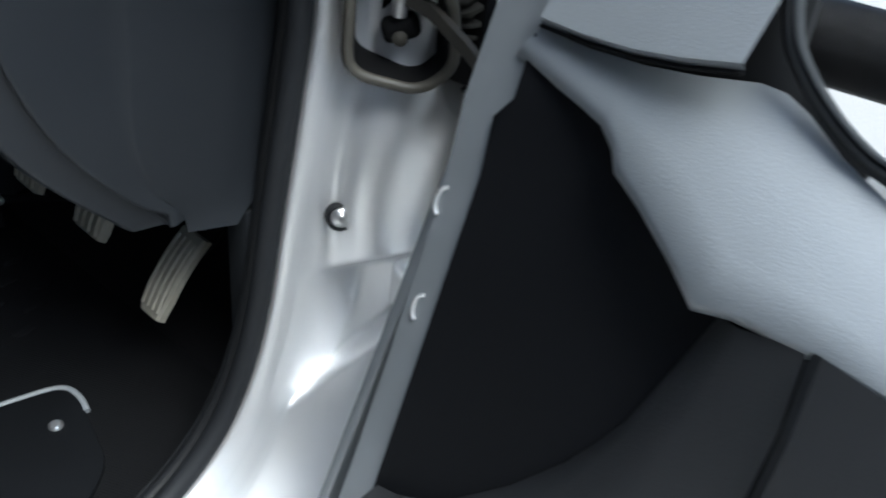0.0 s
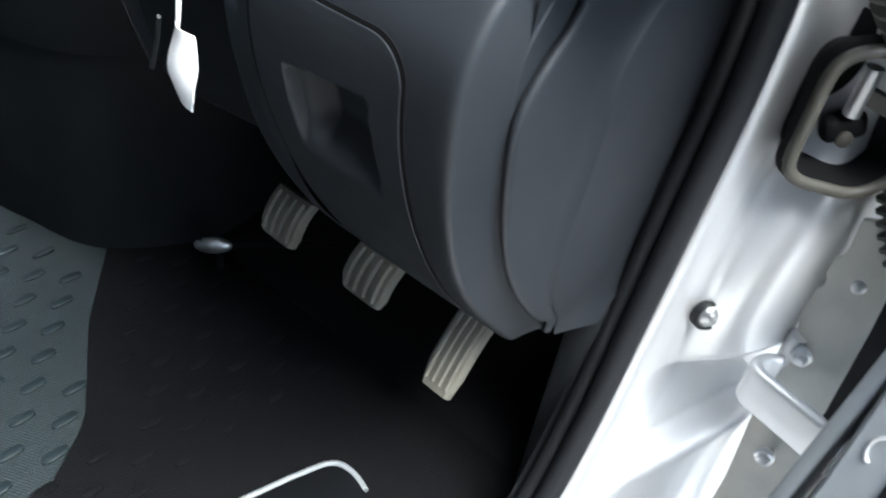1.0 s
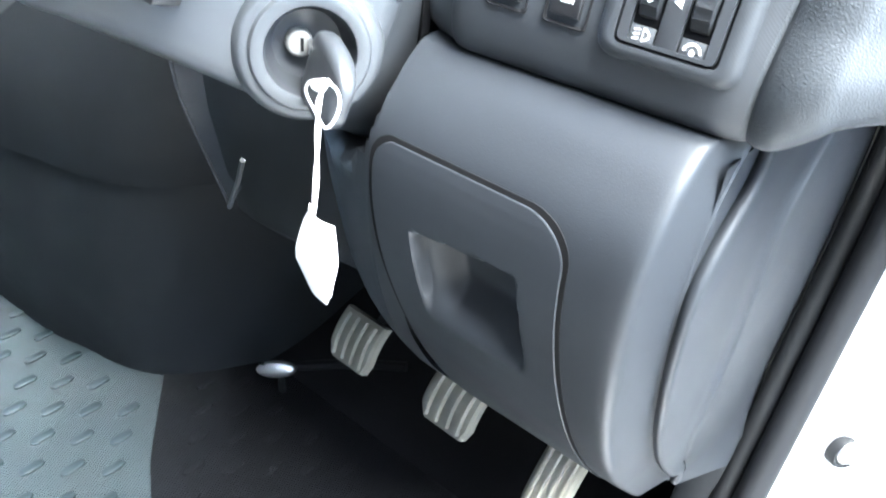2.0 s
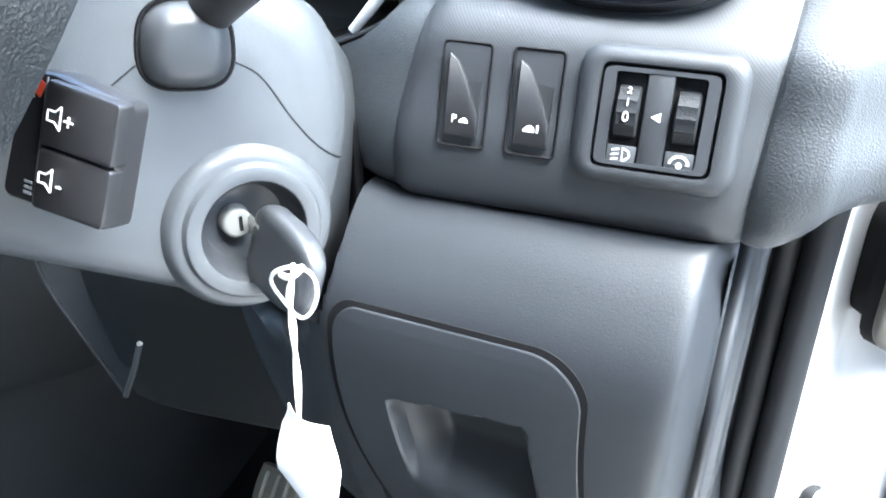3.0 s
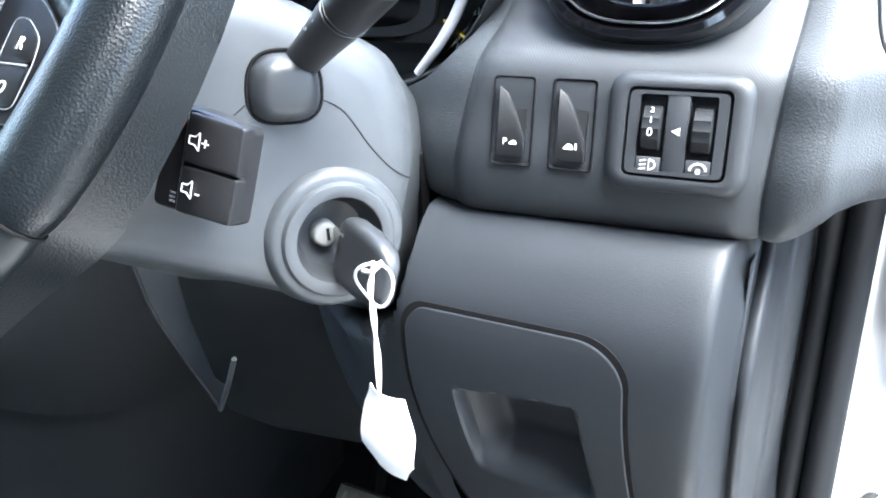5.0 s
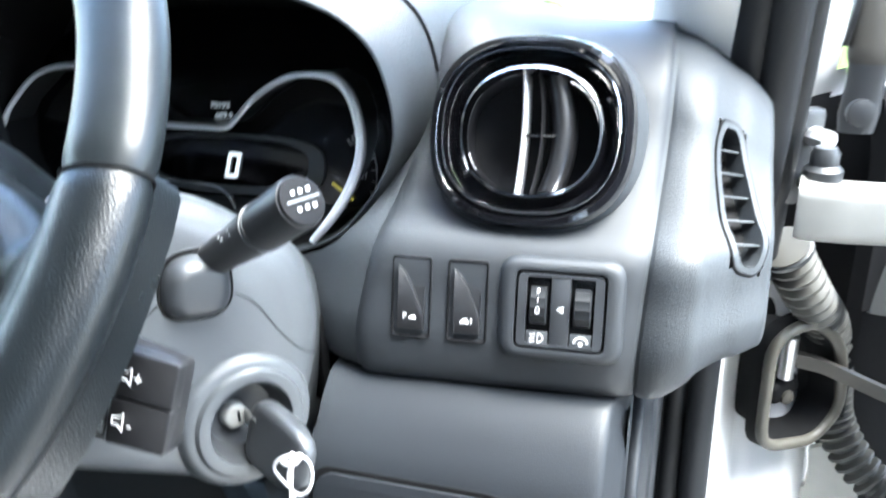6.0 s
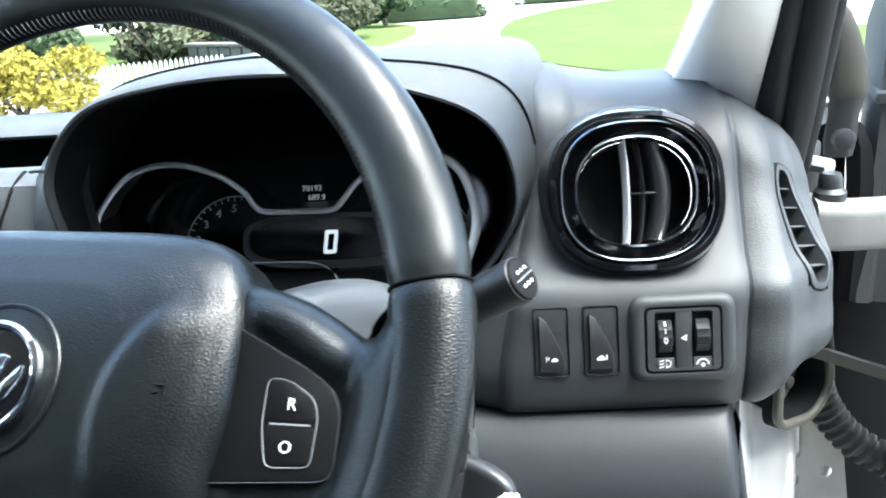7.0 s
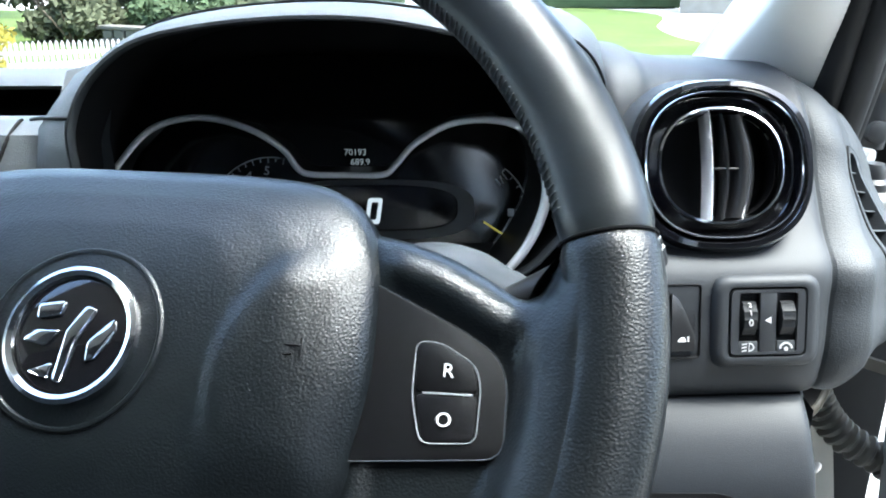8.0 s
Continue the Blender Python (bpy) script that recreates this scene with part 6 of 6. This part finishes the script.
# flat recessed panel
part("recess_panel", slab([(0.000, -0.004), (0.26, -0.004), (0.26, -0.50), (0.030, -0.50), (0.016, -0.30), (0.002, -0.10), (-0.006, -0.062), (0.004, -0.045)], -0.004, 0.003, DM, 0.002), DOORCLOTH, door)
part("inner_frame", slab([(-0.01, -0.06), (0.20, -0.06), (0.205, 0.010), (0.165, 0.028), (0.148, 0.048), (0.138, 0.09), (0.122, 0.24), (0.0, 0.24)], -0.014, -0.009, DM, 0.001), RUBBER, door)
# upper sloping trim
BT = [(0.004, 0.000), (0.042, 0.003), (0.079, 0.009), (0.111, 0.017), (0.142, 0.027), (0.156, 0.028), (0.171, 0.024), (0.195, 0.013), (0.219, 0.006), (0.26, 0.0), (0.35, -0.006), (0.60, -0.010), (1.00, -0.010)]
BB = [(-0.003, -0.011), (0.040, -0.016), (0.080, -0.021), (0.095, -0.029), (0.104, -0.038), (0.130, -0.046), (0.160, -0.060), (0.182, -0.072), (0.202, -0.064), (0.236, -0.058), (0.33, -0.052), (0.60, -0.05), (1.00, -0.05)]
rows = []
for (a, b), lift in zip(zip(BT, BB), (0.004, 0.010, 0.018, 0.022, 0.026, 0.032, 0.036, 0.040, 0.040, 0.042, 0.045, 0.045, 0.045)):
    rows.append([(a[0], a[1], 0.002), (a[0] * 0.7 + b[0] * 0.3, a[1] * 0.7 + b[1] * 0.3, 0.45 * lift), (a[0] * 0.3 + b[0] * 0.7, a[1] * 0.3 + b[1] * 0.7, 0.85 * lift), (b[0], b[1], lift), (b[0] - 0.001, b[1] - 0.004, lift * 0.95), (b[0] - 0.003, b[1] - 0.008, lift * 0.8), (b[0] - 0.006, b[1] - 0.012, 0.0)])
part("upper_trim", loft(rows, False, m=DM), DOORTRIM, door, "grey grained upper door trim", 50)
# lower trim bulging beside and below the flat panel
CI = [(0.184, -0.080), (0.181, -0.100), (0.176, -0.128), (0.168, -0.172), (0.158, -0.200), (0.149, -0.222), (0.123, -0.268), (0.082, -0.325), (0.045, -0.355), (0.024, -0.365)]
CO = [(0.236, -0.060), (0.245, -0.10), (0.252, -0.16), (0.258, -0.22), (0.262, -0.28), (0.264, -0.34), (0.22, -0.42), (0.15, -0.47), (0.08, -0.48), (0.030, -0.48)]
rows = []
for a, b in zip(CI, CO):
    rows.append([(a[0], a[1], 0.0), (a[0] + 0.002, a[1] - 0.001, 0.010), (a[0] * 0.9 + b[0] * 0.1, a[1] * 0.9 + b[1] * 0.1, 0.020), (a[0] * 0.6 + b[0] * 0.4, a[1] * 0.6 + b[1] * 0.4, 0.034), (b[0], b[1], 0.040)])
part("lower_trim", loft(rows, False, m=DM), DOORLOW, door, "grained lower door trim", 50)
part("pocket_trim", loft([[(0.237, -0.059, 0.040), (0.246, -0.10, 0.040), (0.254, -0.16, 0.040), (0.260, -0.22, 0.040), (0.265, -0.34, 0.038), (0.265, -0.50, 0.038)], [(0.244, -0.055, 0.050), (0.253, -0.098, 0.052), (0.261, -0.16, 0.052), (0.267, -0.22, 0.052), (0.272, -0.34, 0.05), (0.272, -0.50, 0.05)],
                          [(0.30, -0.050, 0.062), (0.31, -0.09, 0.064), (0.32, -0.16, 0.064), (0.32, -0.22, 0.064), (0.32, -0.34, 0.06), (0.32, -0.50, 0.06)], [(1.0, -0.05, 0.062), (1.0, -0.09, 0.064), (1.0, -0.16, 0.064), (1.0, -0.22, 0.064), (1.0, -0.34, 0.06), (1.0, -0.50, 0.06)]], False, m=DM), DOORLOW, door)
# corner trim ahead of the window
QT = [(0.006, 0.004), (0.042, 0.0075), (0.079, 0.0135), (0.111, 0.0215), (0.142, 0.0315)]
part("corner_trim", loft([[(x, y, 0.006 + 0.02 * step(x, 0, 0.14)) for x, y in QT], [(x, y + 0.003, 0.011 + 0.02 * step(x, 0, 0.14)) for x, y in QT], [(x * 0.97, y + 0.06, 0.000 + 0.014 * step(x, 0, 0.14)) for x, y in QT], [(x * 0.8, y + 0.22, -0.035) for x, y in QT]], False, m=DM), DOORTRIM, door, "grey corner trim ahead of the window")
part("corner_edge", tube([DM @ Vector((x, y - 0.0018, 0.007 + 0.02 * step(x, 0, 0.14))) for x, y in QT], 0.0013, 6), BLACK, door)
# window seal with fine ribs, and glass
ZP = smooth_path([DM @ Vector(p) for p in ((0.120, 0.24, -0.020), (0.127, 0.16, -0.006), (0.134, 0.085, 0.008), (0.146, 0.055, 0.012), (0.166, 0.036, 0.010), (0.196, 0.020, 0.006), (0.226, 0.014, 0.004), (0.32, 0.006, 0.004), (0.60, 0.002, 0.004), (1.0, 0.002, 0.004))], 30)
part("window_seal", tube(ZP, 0.0040, 10), RUBBER, door)
teeth = []
for k in range(40, 210):
    t = (ZP[k + 1] - ZP[k - 1]).normalized()
    s = DM.to_3x3() @ Vector((0, 0, 1))
    o = ZP[k] + t.cross(s) * -0.0045
    teeth.append(tube([o - s * 0.004 + t * 0.001, o + s * 0.0045 - t * 0.001], 0.0010, 4))
tagged(part("seal_teeth", joined(*teeth), SHROUD, door), kind="stuff")
dg = part("window_glass", slab([(0.13, 0.03), (0.20, 0.015), (1.0, 0.0), (1.0, 0.55), (0.40, 0.55), (0.12, 0.20)], -0.004, 0.0, DM @ pose(0, 0, -0.02)), GLASS, door)
dg.visible_shadow = False
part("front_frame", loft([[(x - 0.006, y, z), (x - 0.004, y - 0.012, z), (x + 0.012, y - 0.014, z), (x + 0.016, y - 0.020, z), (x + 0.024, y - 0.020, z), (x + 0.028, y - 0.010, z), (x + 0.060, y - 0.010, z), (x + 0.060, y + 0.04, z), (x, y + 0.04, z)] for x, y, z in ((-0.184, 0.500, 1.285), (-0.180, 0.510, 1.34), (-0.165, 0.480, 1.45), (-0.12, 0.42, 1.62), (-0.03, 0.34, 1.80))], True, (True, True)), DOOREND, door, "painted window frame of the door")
for v0 in (0.205, 0.165, 0.035):
    part("screw", loft([squircle(r, r, 2, 14, 0, 0, h) for r, h in ((0.006, 0.0), (0.006, 0.003), (0.003, 0.004))], True, (False, True), DM @ pose(-0.022, v0, 0.0005)), STEEL, door)

mirror = thing("door_mirror", "black door mirror housing outside the window", "door mirror")
part("mirror_shell", loft([squircle(w, h, 2.8, 28, 0.265, 0.215, z) for w, h, z in ((0.110, 0.150, -0.10), (0.140, 0.180, -0.12), (0.145, 0.185, -0.16), (0.125, 0.165, -0.20), (0.08, 0.12, -0.23))], True, (True, True), DM), BLACK, mirror)
part("mirror_arm", tube([DM @ Vector(p) for p in ((0.10, 0.05, -0.10), (0.18, 0.06, -0.13), (0.22, 0.09, -0.15))], 0.025, 12), BLACK, mirror)

# ================= outdoors =================
ground = thing("ground", "pale gravel drive and yard", "ground", kind="structure")
bm = bmesh.new()
bmesh.ops.create_grid(bm, x_segments=40, y_segments=40, size=150)
for v in bm.verts:
    v.co.z = 0.0 if v.co.length < 40 else 0.15 * math.sin(v.co.x * 0.05) * math.cos(v.co.y * 0.04)
part("gravel_sheet", bm, GRAVEL, ground)


def lawn(outline, name, label):
    th = thing(name, label, "lawn", kind="structure")
    pts = smooth_path([(x, y, 0) for x, y in outline], 5, True)
    part("turf", slab([(p.x, p.y) for p in pts], -0.02, 0.035, None, 0.05), GRASS, th)


lawn([(-1.0, 17.2), (-0.95, 14.6), (-0.6, 12.0), (0.1, 10.4), (1.2, 9.2), (2.6, 8.4), (5.0, 7.6), (9.5, 6.4), (11.0, 9.5), (8.0, 11.6), (5.2, 12.9), (3.9, 14.4), (3.9, 17.5), (5.0, 22.0), (3.4, 25.0), (0.9, 22.8), (-0.6, 19.6)], "lawn", "mown green lawn beside the drive")
lawn([(-4.0, 13.2), (-3.1, 15.0), (-2.9, 17.6), (-3.8, 20.4), (-8, 23), (-24, 25), (-26, 13), (-16, 9.0), (-10, 10.2), (-6.6, 11.6)], "verge", "green grass verge below the bushes")


def leaves(centres, count, size, material, name, parent, seed):
    """Many small leaves round soft centres: (x, y, z, rx, ry, rz)."""
    rnd = random.Random(seed)
    verts, faces = [], []
    for i in range(count):
        cx, cy, cz, rx, ry, rz = rnd.choice(centres)
        d = Vector((rnd.gauss(0, 1), rnd.gauss(0, 1), rnd.gauss(0, 1))).normalized() * (rnd.random() ** 0.4)
        p = Vector((cx + d.x * rx, cy + d.y * ry, max(0.03, cz + d.z * rz)))
        a = Vector((rnd.gauss(0, 1), rnd.gauss(0, 1), rnd.gauss(0, 1))).normalized()
        b = a.orthogonal().normalized()
        s = size * rnd.uniform(0.6, 1.4)
        k = len(verts)
        verts += [p - a * s, p + b * s * 0.5, p + a * s, p - b * s * 0.5]
        faces.append((k, k + 1, k + 2, k + 3))
    me = bpy.data.meshes.new(name)
    me.from_pydata([tuple(v) for v in verts], [], faces)
    me.materials.append(material)
    ob = new(name, me)
    ob.parent = parent
    return ob


def bush(name, label, x, y, w, h, material, count, seed, size=0.05):
    rnd = random.Random(seed)
    th = thing(name, label, "bush")
    cs = [(x + rnd.uniform(-0.6, 0.6) * w, y + rnd.uniform(-0.4, 0.4) * w, h * rnd.uniform(0.25, 0.75), w * rnd.uniform(0.25, 0.5), w * rnd.uniform(0.25, 0.5), h * rnd.uniform(0.2, 0.32)) for _ in range(9)]
    leaves(cs, count, size, material, "foliage", th, seed)
    for k in range(4):
        a = rnd.uniform(0, 6.3)
        part("stem", tube([(x, y, 0), (x + 0.2 * w * math.cos(a), y + 0.2 * w * math.sin(a), h * 0.3), (x + 0.4 * w * math.cos(a), y + 0.4 * w * math.sin(a), h * 0.6)], [0.03, 0.02, 0.01], 6), BARK, th)
    return th


def tree(label, x, y, h, w, seed, material):
    rnd = random.Random(seed)
    th = thing("tree", label, "tree", group="trees beside the drive")
    part("trunk", tube(smooth_path([(x, y, -0.05), (x + 0.1, y, h * 0.2), (x - 0.05, y + 0.1, h * 0.45), (x + 0.1, y, h * 0.7)], 4), [0.20 - 0.012 * k for k in range(13)], 10), BARK, th)
    cs = []
    for k in range(12):
        a, r = rnd.uniform(0, 6.3), rnd.uniform(0.2, 0.8) * w
        z = h * rnd.uniform(0.30, 0.95)
        c = (x + r * math.cos(a), y + r * math.sin(a), z)
        cs.append((*c, w * 0.4, w * 0.4, h * 0.13))
        if k < 6:
            part("limb", tube([(x, y, h * rnd.uniform(0.25, 0.6)), ((x + c[0]) / 2, (y + c[1]) / 2, z * 0.9), c], [0.07, 0.045, 0.015], 6), BARK, th)
    leaves(cs, 5200, 0.11, material, "crown", th, seed)


def hedge(label, x0, x1, y, h, d, seed):
    th = thing("hedge", label, "hedge", group="clipped hedges")
    bm = rbox(x1 - x0 - 0.1, d - 0.1, h - 0.05, 0.05, pose((x0 + x1) / 2, y, h / 2))
    part("hedge_core", bm, LEAF, th)
    leaves([(x0 + (x1 - x0) * k / 12, y, h * (0.25 + 0.25 * (k % 3)), (x1 - x0) / 12, d * 0.5, h * 0.3) for k in range(13)], 3000, 0.05, LEAF, "foliage", th, seed)


hedge("low clipped dark green hedge at the end of the drive", -4.1, -1.7, 21.2, 0.62, 0.8, 3)
hedge("clipped green hedge beyond the lawn", -0.6, 6.5, 25.5, 0.75, 0.9, 4)
bush("shrub", "rounded golden leaved shrub by the fence", -6.50, 8.75, 0.95, 0.88, LEAF_GOLD, 5200, 11, 0.04)
bush("shrub", "small golden shrub in front of the fence", -7.3, 8.1, 0.55, 0.60, LEAF_GOLD, 2400, 12, 0.04)
for k, (bx, by, bw, bh) in enumerate(((-4.6, 16.6, 1.3, 1.5), (-6.2, 15.9, 1.5, 1.8), (-8.4, 16.2, 1.8, 2.2), (-5.3, 14.6, 1.0, 0.9), (-7.2, 14.2, 1.1, 1.0), (-8.8, 13.2, 1.2, 1.2), (-10.4, 13.6, 1.4, 1.4), (-3.9, 19.6, 0.8, 1.0), (-10.8, 16.5, 1.9, 2.3), (-13.0, 15.0, 2.0, 2.4), (-15.5, 13.0, 2.2, 2.2))):
    bush("shrub", "dense green shrub behind the drive", bx, by, bw, bh, LEAF if k % 2 else LEAF_TREE, 6500, 20 + k, 0.07)
for k, (bx, by, bh) in enumerate(((-9, 24, 6.0), (-5, 27, 7.0), (-13, 21, 6.5), (-1.0, 31, 7.0), (-18, 18, 7.0), (5, 33, 7.5), (11, 30, 7.0))):
    tree("tall leafy tree behind the garden", bx, by, bh, 2.6, 40 + k, LEAF_TREE)

wall = thing("garden_wall", "low grey stone garden wall", "wall")
rnd = random.Random(5)
for r in range(2):
    for k in range(11):
        w = 0.265 * rnd.uniform(0.85, 1.05)
        part("stone", rbox(w, 0.24, 0.150, 0.02, pose(-6.38 + k * 0.245 + (0.11 if r % 2 else 0), 13.72 - 0.134 * k - (0.06 if r % 2 else 0), 0.080 + r * 0.158, 0, 0, -28.7), 1), WALLSTONE, wall)
for k in range(5):
    part("coping", rbox(0.61, 0.30, 0.060, 0.012, pose(-6.20 + k * 0.54, 13.62 - 0.2955 * k, 0.347, 0, 0, -28.7), 1), WALLSTONE, wall)
part("end_post", rbox(0.30, 0.32, 0.52, 0.02, pose(-3.70, 12.26, 0.26, 0, 0, -28.7), 1), WALLSTONE, wall)
# Pickets made small and set near, to fit the camera's view
fence = thing("picket_fence", "white painted picket fence, scaled down to fit the view", "fence")
for k in range(38):
    x, y = -6.75 + k * 0.061, 9.36 + k * 0.0226
    part("picket", slab([(-0.020, 0.0), (0.020, 0.0), (0.020, 0.42), (0.0, 0.46), (-0.020, 0.42)], 0.0, 0.012, axes((x, y, 0.02), (0.938, 0.347, 0), (0, 0, 1)), 0.002), FENCE, fence)
for z in (0.12, 0.33):
    part("rail", rbox(2.45, 0.02, 0.045, 0.004, pose(-5.62, 9.79, z, 0, 0, 20.3)), FENCE, fence)
barn = thing("stone_building", "pale stone building wall beyond the lawn", "building")
part("wall", rbox(9, 0.5, 4.2, 0.03, pose(10.2, 21.8, 2.1, 0, 0, -22)), STONE, barn)
part("roof", rbox(9.4, 3.0, 0.15, 0.03, pose(10.6, 22.9, 4.5, 28, 0, -22)), BARK, barn)

# unseen dark wall added behind the camera to block light from the rear
yard = thing("wall_blocker", "unseen dark wall added to block light from behind", "wall", kind="structure")
part("wall_behind", rbox(5.0, 0.15, 4.4, 0.02, pose(2.3, -1.75, 2.2)), DASH_DARK, yard)
